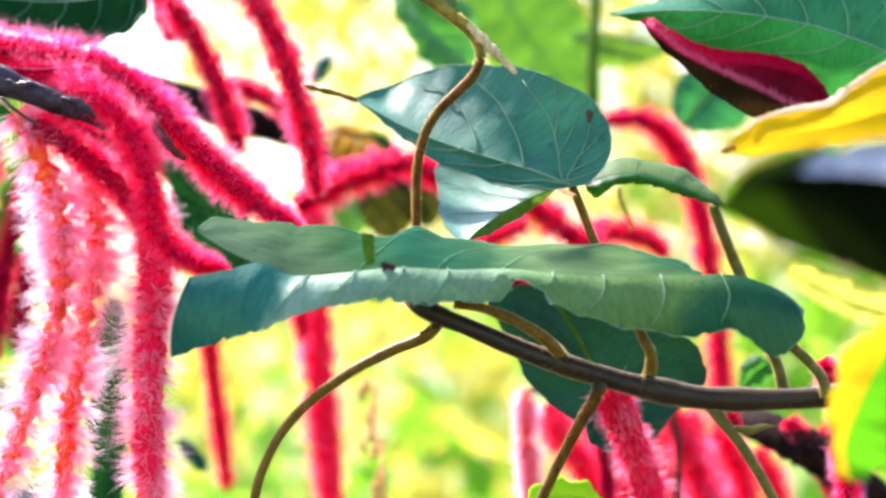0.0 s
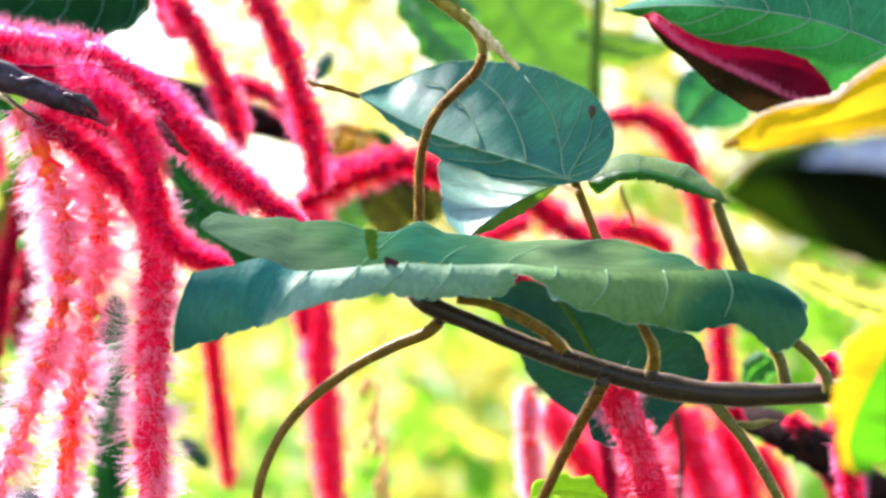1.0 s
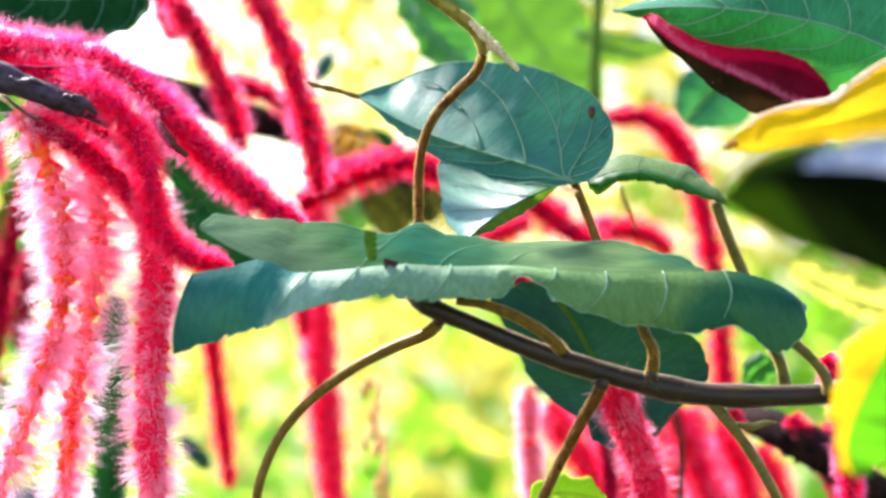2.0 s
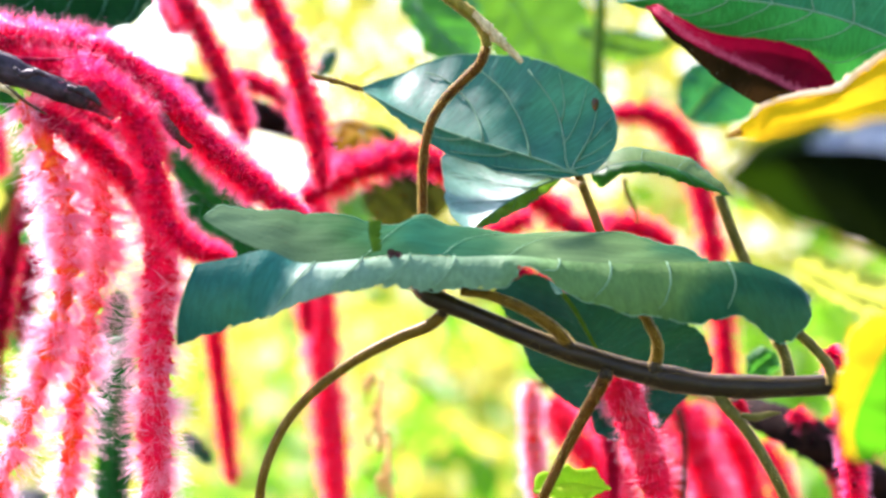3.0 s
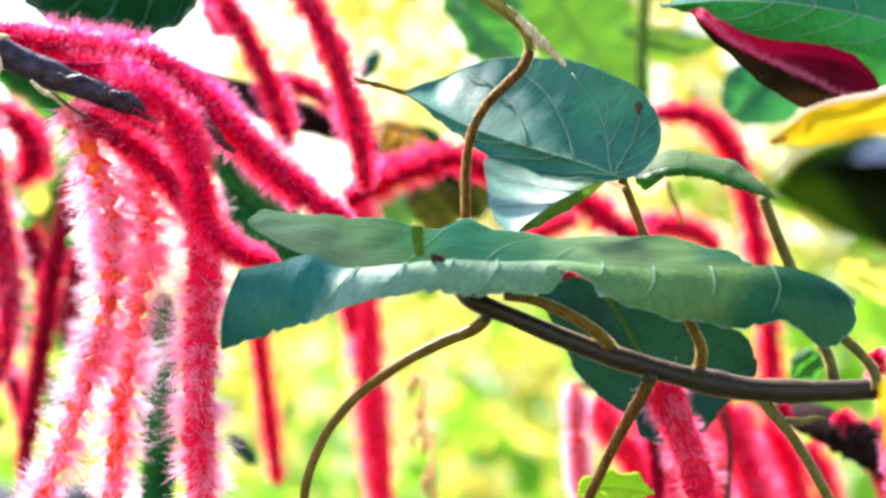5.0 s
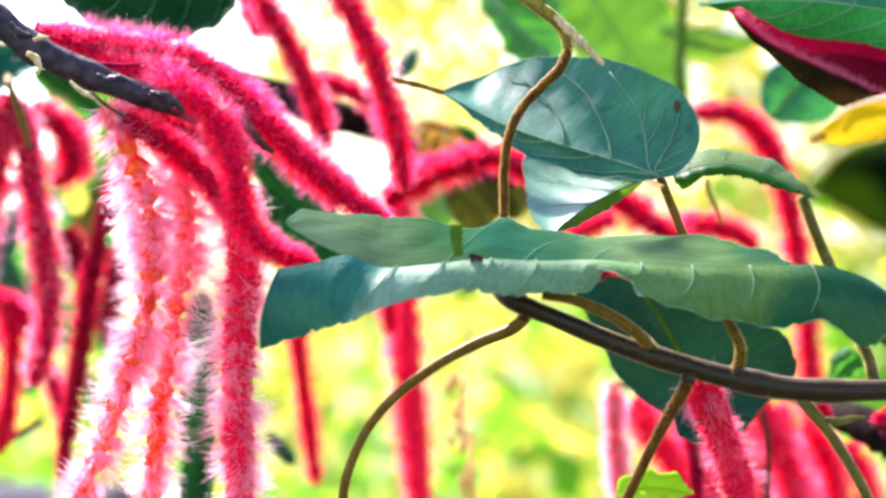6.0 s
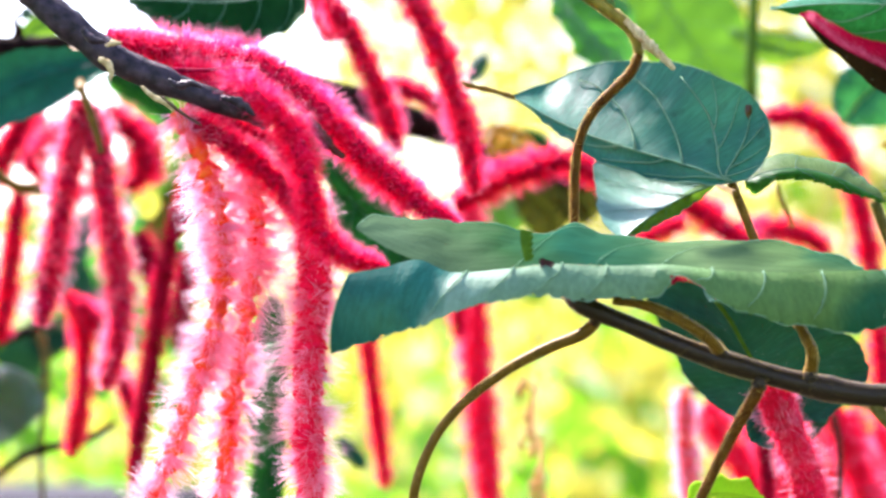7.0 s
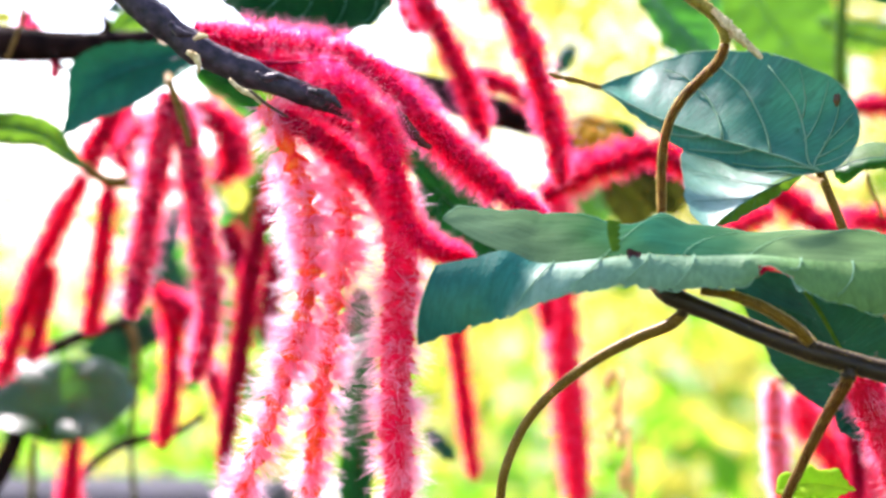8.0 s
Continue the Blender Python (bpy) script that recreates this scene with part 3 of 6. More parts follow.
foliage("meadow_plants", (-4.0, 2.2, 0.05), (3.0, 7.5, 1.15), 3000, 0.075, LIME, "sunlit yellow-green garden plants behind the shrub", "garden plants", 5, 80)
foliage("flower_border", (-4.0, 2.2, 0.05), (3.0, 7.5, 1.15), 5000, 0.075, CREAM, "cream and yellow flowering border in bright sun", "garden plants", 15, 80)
foliage("garden_bushes", (-3.0, 2.1, 0.1), (2.6, 5.0, 1.02), 8000, 0.09, BUSHGREEN, "vivid green garden bushes in the distance", "bushes", 6, 70)
foliage("shrub_foliage", (-0.41, 0.75, 1.10), (-0.32, 1.1, 1.27), 26, 0.075, FRESH, "green leaves deep inside the flowering shrub", "shrub leaves", 9)
foliage("shaded_foliage", (-0.40, 0.55, 1.12), (-0.33, 0.7, 1.2), 8, 0.07, DARK, "dark leaves in the shade of the shrub", "shrub leaves", 10)
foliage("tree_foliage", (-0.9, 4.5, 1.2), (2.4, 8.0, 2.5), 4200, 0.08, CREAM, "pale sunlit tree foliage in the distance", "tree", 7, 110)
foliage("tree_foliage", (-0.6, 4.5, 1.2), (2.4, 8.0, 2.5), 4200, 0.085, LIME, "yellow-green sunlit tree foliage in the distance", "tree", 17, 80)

tree = thing("garden_tree", (1.95, 6.3, 0.0), "slim garden tree with pale sunlit leaves, rising from the lawn", "tree")
stem(tree, "trunk", [(1.95, 6.3, 0.0), (1.93, 6.32, 0.8), (1.97, 6.28, 1.6), (1.9, 6.3, 2.4)], [0.06, 0.05, 0.04, 0.02], DARKBARK, "rough brown bark", 50, 12, (), 0.06)
for limb_line in ([(1.95, 6.3, 1.5), (1.5, 6.0, 2.0), (0.8, 5.7, 2.3), (0.0, 5.6, 2.45)], [(1.96, 6.29, 1.7), (1.6, 6.8, 2.2), (0.9, 7.2, 2.45)], [(1.95, 6.3, 1.4), (2.2, 5.7, 1.9), (2.3, 5.1, 2.3)]):
    stem(tree, "limb", limb_line, [0.025, 0.016, 0.006], DARKBARK, "brown bark", 30, 8)


def low_wall(x0, x1, y, thick, top):
    """A low rendered garden wall with a slightly wider coping."""
    wall = thing("garden_wall", ((x0 + x1) / 2, y, 0.0), "low dark grey rendered garden wall on the lawn", "wall")
    for name, ex, z0, z1 in (("wall_body", 0.0, 0.0, top - 0.06), ("coping", 0.02, top - 0.06, top)):
        bm = bmesh.new()
        bmesh.ops.create_cube(bm, size=1.0)
        for v in bm.verts:
            v.co = Vector(((x0 + x1) / 2 + v.co.x * (x1 - x0 + 2 * ex), y + v.co.y * (thick + 2 * ex), (z0 + z1) / 2 + v.co.z * (z1 - z0)))
        bmesh.ops.bevel(bm, geom=list(bm.edges), offset=0.008, segments=2, affect="EDGES")
        bm.verts.index_update()
        part(name, [v.co[:] for v in bm.verts], [[v.index for v in f.verts] for f in bm.faces], WALLSTONE, wall, smooth=False)
        bm.free()


low_wall(-3.4, -0.56, 2.2, 0.24, 0.88)

# ---- the shrub's main stems ----
left_shrub = thing("shrub_stem", (-0.62, 0.10, 0.0), "stout brown shrub stem rising from the soil, leafy above", "shrub")
stem(left_shrub, "trunk", [(-0.62, 0.10, 0.0), (-0.60, 0.11, 0.5), (-0.62, 0.14, 1.0), (-0.60, 0.17, 1.4), (-0.5, 0.25, 1.62)], [0.022, 0.018, 0.015, 0.012, 0.006], DARKBARK, "rough brown bark", 60)
stem(left_shrub, "bough", [(-0.62, 0.14, 1.05), (-0.5, 0.06, 1.3), (-0.36, 0.18, 1.41), (-0.2, 0.26, 1.42), (-0.05, 0.28, 1.40)], [0.01, 0.008, 0.006, 0.004], DARKBARK, "brown bark", 50)
stem(left_shrub, "bough", [(-0.61, 0.12, 0.8), (-0.5, 0.28, 0.95), (-0.42, 0.42, 1.02), (-0.38, 0.47, 1.10), (-0.4190, 0.4900, 1.1264)], [0.009, 0.007, 0.005], DARKBARK, "brown bark", 40)
right_shrub = thing("shrub_stem", (0.42, 0.12, 0.0), "stout brown shrub stem, its leaves green and yellow", "shrub")
stem(right_shrub, "trunk", [(0.42, 0.12, 0.0), (0.41, 0.08, 0.5), (0.40, 0.05, 1.0), (0.38, 0.10, 1.35), (0.3, 0.25, 1.55)], [0.022, 0.018, 0.015, 0.012, 0.006], DARKBARK, "rough brown bark", 60)
stem(right_shrub, "bough", [(0.38, 0.1, 1.32), (0.25, 0.26, 1.41), (0.08, 0.4, 1.43), (-0.04, 0.45, 1.42)], [0.009, 0.007, 0.005, 0.003], DARKBARK, "brown bark", 50)
stem(right_shrub, "bough", [(0.40, 0.05, 0.95), (0.32, -0.1, 1.1), (0.26, -0.26, 1.2), (0.17, -0.32, 1.21)], [0.008, 0.006, 0.004, 0.003], GREENSTEM, "green bough", 40)
stem(right_shrub, "bough", [(0.41, 0.07, 0.7), (0.3, 0.22, 0.9), (0.27, 0.28, 1.0), (0.2461, 0.2836, 1.0525)], [0.009, 0.007, 0.006], DARKBARK, "brown bark", 40)

# ---- main leafy branch ----
branch = thing("leafy_branch", (0.1340, -0.0002, 1.1471), "brown leafy twig with a long torn leaf and pink flower spike", "branch")
stem(branch, "twig", [(-0.0146, 0.0192, 1.1850), (-0.0077, -0.0002, 1.1794), (-0.0008, -0.0002, 1.1760), (0.0091, -0.0002, 1.1720), (0.0230, -0.0002, 1.1661), (0.0389, -0.0002, 1.1601), (0.0627, -0.0002, 1.1530), (0.0805, -0.0002, 1.1490), (0.0944, -0.0002, 1.1471), (0.1142, -0.0002, 1.1467), (0.1340, -0.0002, 1.1478), (0.1539, -0.0002, 1.1506), (0.1875, 0.0256, 1.1511), (0.2567, 0.0514, 1.1580), (0.3188, 0.0772, 1.1654)],
     [0.00278, 0.00357, 0.00397, 0.00357, 0.00337, 0.00357, 0.00397], BARK, "smooth brown twig", 80, 14, ((0.06, 0.2), (0.21, 0.12), (0.3, 0.25), (0.37, 0.2), (0.47, 0.25), (0.62, 0.2)), down=1.6)
stem(branch, "petiole", [(-0.0008, 0.0024, 1.1771), (-0.0024, 0.0024, 1.1723), (-0.0078, 0.0024, 1.1680), (-0.0187, 0.0024, 1.1636), (-0.0326, 0.0024, 1.1564), (-0.0466, 0.0024, 1.1461), (-0.0565, 0.0024, 1.1355), (-0.0629, 0.0024, 1.1236), (-0.0664, 0.0024, 1.1117), (-0.0683, 0.0153, 1.0951)], [0.00238, 0.00198, 0.00178, 0.00169, 0.00178], PETIOLE, "slender arching brown petiole", down=5.0)
stem(branch, "petiole", [(0.0037, -0.0105, 1.1806), (0.0129, -0.0105, 1.1793), (0.0237, -0.0105, 1.1753), (0.0326, -0.0079, 1.1703), (0.0382, -0.0054, 1.1659), (0.0412, -0.0015, 1.1618), (0.0430, 0.0037, 1.1580)], [0.00159, 0.00178, 0.00198, 0.00218, 0.00278], PETIOLE, "golden brown petiole", down=5.0)
stem(branch, "petiole", [(0.0673, -0.0067, 1.1736), (0.0696, -0.0067, 1.1687), (0.0720, -0.0067, 1.1638), (0.0726, -0.0041, 1.1588), (0.0719, -0.0015, 1.1543), (0.0720, 0.0024, 1.1501)], [0.00159, 0.00178, 0.00198, 0.00238, 0.00357], PETIOLE, "golden brown petiole", down=5.0)
stem(branch, "petiole", [(0.1171, 0.0127, 1.1629), (0.1197, 0.0127, 1.1569), (0.1213, 0.0127, 1.1488)], [0.00198, 0.00198, 0.00238], GREENSTEM, "short green petiole", down=5.0)
stem(branch, "petiole", [(0.1202, -0.0067, 1.1668), (0.1271, -0.0067, 1.1605), (0.1318, -0.0067, 1.1546), (0.1334, -0.0067, 1.1481)], [0.00198, 0.00178, 0.00218], GREENSTEM, "short olive petiole", down=5.0)
stem(branch, "petiole", [(0.0549, -0.0028, 1.1520), (0.0530, -0.0028, 1.1472), (0.0486, -0.0028, 1.1399), (0.0427, -0.0028, 1.1290), (0.0378, -0.0028, 1.1192), (0.0328, -0.0028, 1.1083), (0.0273, 0.0101, 1.0917)], [0.00238, 0.00198, 0.00178, 0.00178], TWIGBROWN, "slender brown petiole", down=5.0)
stem(branch, "petiole", [(0.0918, 0.0050, 1.1475), (0.0941, 0.0011, 1.1442), (0.0971, -0.0028, 1.1399), (0.1036, -0.0028, 1.1320), (0.1099, -0.0028, 1.1221), (0.1158, -0.0028, 1.1113), (0.1237, 0.0101, 1.0958)], [0.00238, 0.00198, 0.00178, 0.00178], GREENSTEM, "olive green petiole", down=5.0)
stem(branch, "bud_scale", [(0.1010, -0.0105, 1.1376), (0.1059, -0.0105, 1.1368), (0.1108, -0.0105, 1.1380), (0.1147, -0.0105, 1.1383)], [0.00099, 0.00159, 0.00119, 0.00020], GREENSTEM, "small green pointed bud")
for joint in ([(0.0395, -0.0035, 1.1640), (0.0412, -0.0020, 1.1618), (0.0430, 0.0010, 1.1588)], [(0.0722, -0.0035, 1.1560), (0.0720, -0.0025, 1.1535), (0.0720, -0.0010, 1.1515)], [(-0.0030, 0.0010, 1.1720), (-0.0018, 0.0004, 1.1745), (0.0004, 0.0000, 1.1760)], [(0.0552, -0.0030, 1.1535), (0.0545, -0.0030, 1.1512), (0.0537, -0.0028, 1.1490)], [(0.0905, -0.0010, 1.1490), (0.0922, 0.0004, 1.1468), (0.0938, 0.0000, 1.1446)]):
    stem(branch, "joint", joint, [0.0018, 0.0029, 0.0020], BARK, "swollen leaf joint", 14, 12, (), 0.12, down=5.0)
catkin(branch, [(0.0583, 0.0140, 1.1492), (0.0630, 0.0280, 1.1423), (0.0685, 0.0420, 1.1303), (0.0734, 0.0460, 1.1184), (0.0773, 0.0480, 1.1056), (0.0797, 0.0500, 1.0906)], 0.0112, LILAC, BRIGHTCORE, dens=0.5, clump=9, spiky=0.45, thick=0.5, reach=0.98, whorl=1.2, seed=15, root=0.35)
catkin(branch, [(0.1015, 0.0062, 1.1412), (0.1031, 0.0062, 1.1386), (0.1043, 0.0062, 1.1358)], 0.00360, REDPINK, dens=1.2, seed=16, label="tiny young red flower spike")


def long_leaf(parent):
    """The long torn leaf lying across the twig: upper half leaning back, lower half hanging."""
    top = [(-0.0853, -0.0041, 1.2075), (-0.0809, 0.0037, 1.2110), (-0.0710, 0.0088, 1.2106), (-0.0573, 0.0140, 1.2083), (-0.0433, 0.0166, 1.2079), (-0.0292, 0.0192, 1.2059), (-0.0171, 0.0217, 1.2051), (-0.0094, 0.0243, 1.2076), (0.0012, 0.0217, 1.2035), (0.0134, 0.0192, 1.2018), (0.0297, 0.0192, 1.2018), (0.0439, 0.0192, 1.2014), (0.0620, 0.0166, 1.2002), (0.0756, 0.0114, 1.1982), (0.0856, 0.0011, 1.1950), (0.0892, -0.0144, 1.1908)]
    ridge_a = [(-0.0858, -0.0067, 1.2057), (-0.0752, -0.0144, 1.1994), (-0.0630, -0.0190, 1.1940), (-0.0515, -0.0196, 1.1898), (-0.0317, -0.0196, 1.1917), (-0.0163, -0.0196, 1.1932), (0.0031, -0.0196, 1.1925), (0.0224, -0.0196, 1.1917), (0.0418, -0.0196, 1.1905), (0.0611, -0.0196, 1.1901), (0.0766, -0.0196, 1.1901), (0.0886, -0.0196, 1.1903)]
    ridge_b = [(-0.0875, -0.0144, 1.1901), (-0.0744, -0.0183, 1.1924), (-0.0627, -0.0196, 1.1948), (-0.0511, -0.0196, 1.1905), (-0.0317, -0.0196, 1.1917), (-0.0163, -0.0196, 1.1932), (0.0031, -0.0196, 1.1925), (0.0224, -0.0196, 1.1928), (0.0418, -0.0196, 1.1909), (0.0611, -0.0196, 1.1901), (0.0805, -0.0196, 1.1905), (0.0979, -0.0196, 1.1909), (0.1095, -0.0196, 1.1880), (0.1173, -0.0196, 1.1843), (0.1227, -0.0144, 1.1795)]
    low = [(-0.0942, -0.0105, 1.1618), (-0.0783, -0.0183, 1.1667), (-0.0620, -0.0286, 1.1725), (-0.0427, -0.0312, 1.1792), (-0.0276, -0.0260, 1.1810), (-0.0123, -0.0260, 1.1812), (0.0031, -0.0260, 1.1810), (0.0165, -0.0260, 1.1822), (0.0215, -0.0260, 1.1846), (0.0234, -0.0260, 1.1862), (0.0230, -0.0260, 1.1886), (0.0272, -0.0260, 1.1878), (0.0322, -0.0260, 1.1848), (0.0400, -0.0260, 1.1796), (0.0510, -0.0260, 1.1749), (0.0645, -0.0260, 1.1726), (0.0827, -0.0260, 1.1695), (0.0910, -0.0260, 1.1706), (0.0981, -0.0260, 1.1714), (0.1057, -0.0260, 1.1672), (0.1121, -0.0260, 1.1624), (0.1186, -0.0260, 1.1653), (0.1228, -0.0260, 1.1699), (0.1236, -0.0234, 1.1752), (0.1225, -0.0183, 1.1793)]
    VEINS = (0.0, 0.12, 0.2, 0.275, 0.35, 0.42, 0.5, 0.585, 0.665, 0.755, 0.85, 1.0)
    rows = 150
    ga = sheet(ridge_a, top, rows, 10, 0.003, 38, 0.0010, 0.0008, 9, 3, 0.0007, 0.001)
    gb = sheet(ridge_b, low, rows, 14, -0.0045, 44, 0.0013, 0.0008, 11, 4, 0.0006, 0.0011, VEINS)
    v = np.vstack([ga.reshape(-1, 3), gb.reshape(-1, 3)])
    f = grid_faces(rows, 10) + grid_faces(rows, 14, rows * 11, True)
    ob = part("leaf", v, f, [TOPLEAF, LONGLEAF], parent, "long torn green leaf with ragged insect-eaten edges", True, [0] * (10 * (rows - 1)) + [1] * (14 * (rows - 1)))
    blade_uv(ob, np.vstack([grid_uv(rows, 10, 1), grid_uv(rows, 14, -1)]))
    lines = [tube_data(list(g[::2, -1]), [0.00022], 140, 4) for g in (ga, gb)] + [tube_data(list(gb[0]), [0.00025], 16, 4)]
    for s0 in VEINS[2:6] + VEINS[7:11]:
        lines.append(vein_on(gb, s0, s0 - 0.032, 0.9, 0.00036, bend=2.2))
    for s0 in (0.35, 0.5, 0.62):
        lines.append(vein_on(ga, s0, s0 + 0.09, 0.85, 0.00014))
    vv, ff = joined(lines)
    part("vein", vv, ff, PALEVEIN, ob, "pale raised leaf veins")
    spot = on_grid(gb, 0.325, 0.02) + np.array([0, -0.0012, 0])
    ang = np.linspace(0, 2 * np.pi, 14, endpoint=False)
    wob = 1 + 0.25 * np.sin(ang * 3 + 1)
    disc = [spot + np.array([math.cos(a) * 0.0024 * w, -0.0004, math.sin(a) * 0.0022 * w]) for a, w in zip(ang, wob)] + [spot + np.array([0, 0.0012, 0])]
    part("leaf_spot", disc, [(i, (i + 1) % 14, 14) for i in range(14)], SCAR, ob, "dark red eaten spot")
    lobe = sheet([(-0.0275, -0.0286, 1.2052), (-0.0274, -0.0286, 1.2002), (-0.0260, -0.0286, 1.1941)], [(-0.0230, -0.0286, 1.2048), (-0.0233, -0.0286, 1.1998), (-0.0230, -0.0286, 1.1945)], 20, 4, 0.001, 5, 0.001, 0, 0, 9)
    part("torn_flap", lobe.reshape(-1, 3), grid_faces(20, 4), STALKGREEN, ob, "yellow-green torn flap")
    return ob


long_leaf(branch)
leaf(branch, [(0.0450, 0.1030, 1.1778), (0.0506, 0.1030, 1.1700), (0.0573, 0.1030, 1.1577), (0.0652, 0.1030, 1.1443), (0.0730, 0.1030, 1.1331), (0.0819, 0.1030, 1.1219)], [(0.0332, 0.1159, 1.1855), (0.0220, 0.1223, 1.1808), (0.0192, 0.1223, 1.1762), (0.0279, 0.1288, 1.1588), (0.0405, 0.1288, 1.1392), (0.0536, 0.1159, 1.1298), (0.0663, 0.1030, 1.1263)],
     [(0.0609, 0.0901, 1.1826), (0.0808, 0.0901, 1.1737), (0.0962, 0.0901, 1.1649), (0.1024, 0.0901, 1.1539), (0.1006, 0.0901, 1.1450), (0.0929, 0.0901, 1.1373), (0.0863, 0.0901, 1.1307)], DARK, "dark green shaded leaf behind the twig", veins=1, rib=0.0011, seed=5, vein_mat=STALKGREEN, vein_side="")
leaf(branch, [(0.0565, 0.0901, 1.1384), (0.0609, 0.0901, 1.1318), (0.0649, 0.0901, 1.1256), (0.0664, 0.0901, 1.1203)], [(0.0543, 0.0901, 1.1329), (0.0576, 0.0901, 1.1241), (0.0631, 0.0901, 1.1208)], [(0.0653, 0.0901, 1.1384), (0.0697, 0.0901, 1.1318), (0.0697, 0.0901, 1.1241)], TEAL, "small dark leaf tip", veins=0, rows=30)

# ---- heart-shaped leaf with its curved twig ----
heart = thing("heart_leaf_sprig", (0.0546, 0.0700, 1.2002), "blue-green heart-shaped leaf on a slender brown petiole", "leaf sprig")
leaf(heart, [(0.0490, 0.0677, 1.2235), (0.0358, 0.0703, 1.2291), (0.0186, 0.0754, 1.2345), (0.0012, 0.0832, 1.2405), (-0.0142, 0.0909, 1.2470), (-0.0357, 0.1038, 1.2594)], [(0.0572, 0.0677, 1.2261), (0.0643, 0.0716, 1.2370), (0.0638, 0.0754, 1.2468), (0.0581, 0.0793, 1.2568), (0.0472, 0.0819, 1.2641), (0.0322, 0.0896, 1.2700), (0.0147, 0.0987, 1.2728), (-0.0032, 0.1077, 1.2714), (-0.0190, 0.1129, 1.2667), (-0.0291, 0.1090, 1.2619)],
     [(0.0431, 0.0651, 1.2223), (0.0313, 0.0651, 1.2230), (0.0185, 0.0703, 1.2252), (0.0057, 0.0767, 1.2295), (-0.0041, 0.0819, 1.2342), (-0.0152, 0.0883, 1.2421), (-0.0248, 0.0948, 1.2502)], HEART, "blue-green waxy heart-shaped leaf, veins pale", bulge=0.003, teeth=34, bite=0.0006, veins=5, rib=0.0006, seed=7, wear=0.0003, rows=90, paths={"a": ((0.0, 0.26, 0.9, 0), (0.0, 0.48, 0.88, 0), (0.2, 0.64, 0.85, 0), (0.4, 0.78, 0.8, 0), (0.05, 0.09, 0.95, 0.2), (0.1, 0.15, 0.95, 0.36), (0.16, 0.21, 0.95, 0.55), (0.2, 0.32, 0.95, 0.38), (0.28, 0.4, 0.95, 0.55)), "b": ((0.0, 0.34, 0.85, 0), (0.26, 0.52, 0.85, 0), (0.46, 0.7, 0.8, 0))}, waves=0.0005, vein_mat=PALEVEIN, rim=0.0002)
spot_at = np.array((0.0563, 0.0806, 1.2513)) + np.array([0, -0.004, 0])
ring = np.linspace(0, 2 * np.pi, 12, endpoint=False)
part("leaf_spot", [spot_at + np.array([math.cos(a) * 0.0014, 0.0012, math.sin(a) * (0.0026 + 0.0006 * math.sin(3 * a))]) for a in ring] + [spot_at], [(i, (i + 1) % 12, 12) for i in range(12)], BROWN, heart, "brown withered spot")
stem(heart, "dry_tip", [(-0.0339, 0.1012, 1.2583), (-0.0385, 0.1012, 1.2599), (-0.0433, 0.1012, 1.2614), (-0.0478, 0.1012, 1.2625), (-0.0518, 0.1012, 1.2633), (-0.0549, 0.1012, 1.2648)], [0.00081, 0.00121, 0.00081, 0.00101, 0.00141, 0.00081, 0.00121, 0.00060], PETIOLE, "dry brown curled leaf tip", 40, 8, (), 0.12)
stem(heart, "petiole", [(0.0494, 0.0742, 1.2240), (0.0516, 0.0742, 1.2186), (0.0547, 0.0742, 1.2107), (0.0589, 0.0742, 1.2002), (0.0663, 0.0742, 1.1861), (0.0732, 0.0587, 1.1704)], [0.00181, 0.00181, 0.00201], PETIOLE, "slender olive petiole", down=5.0)
twig = thing("curved_twig", (-0.0097, -0.0002, 1.2058), "slender S-curved brown petiole with a torn cream stub", "twig")
stem(twig, "petiole", [(-0.0024, -0.0002, 1.1772), (-0.0068, 0.0620, 1.1917), (-0.0098, 0.0620, 1.2049), (-0.0101, 0.0620, 1.2152), (-0.0099, 0.0620, 1.2280), (-0.0077, 0.0620, 1.2409), (-0.0025, 0.0620, 1.2509), (0.0051, 0.0620, 1.2588), (0.0115, 0.0620, 1.2652), (0.0143, 0.0620, 1.2718)], [0.00175, 0.00178, 0.00172, 0.00178, 0.00200], TWIGBROWN, "red-brown downy petiole", 60, down=9.0)
stem(twig, "stalk", [(0.0143, 0.0620, 1.2718), (0.0132, 0.0620, 1.2776), (0.0094, 0.0620, 1.2831), (0.0013, 0.0620, 1.2895), (-0.0083, 0.0620, 1.2964), (-0.0201, 0.0620, 1.3038)], [0.00200, 0.00250, 0.00260, 0.00260], YELLOWSTEM, "yellow-olive stalk above the bend", 40, down=5.0)
stem(twig, "torn_stub", [(0.0094, 0.0580, 1.2845), (0.0136, 0.0580, 1.2799), (0.0196, 0.0580, 1.2734), (0.0247, 0.0580, 1.2687), (0.0276, 0.0580, 1.2657)], [0.0012, 0.0018, 0.0021, 0.0015, 0.0008], FLAKE, "torn cream-coloured leaf stub", 40, 9, (), 0.22)
leaf(twig, [(0.0035, 0.0600, 1.2863), (-0.0030, 0.0600, 1.2915), (-0.0115, 0.0600, 1.2983), (-0.0200, 0.0600, 1.3068)], [(0.0055, 0.0600, 1.2897), (0.0034, 0.0600, 1.2962), (-0.0030, 0.0600, 1.3046)], [(0.0013, 0.0600, 1.2876), (-0.0073, 0.0600, 1.2923), (-0.0159, 0.0600, 1.2994)], PALE, "pale green leaf base", veins=0, rows=24)
fold = thing("folded_leaf", (0.0449, 0.0385, 1.2231), "glossy folded leaf catching white light", "leaf")
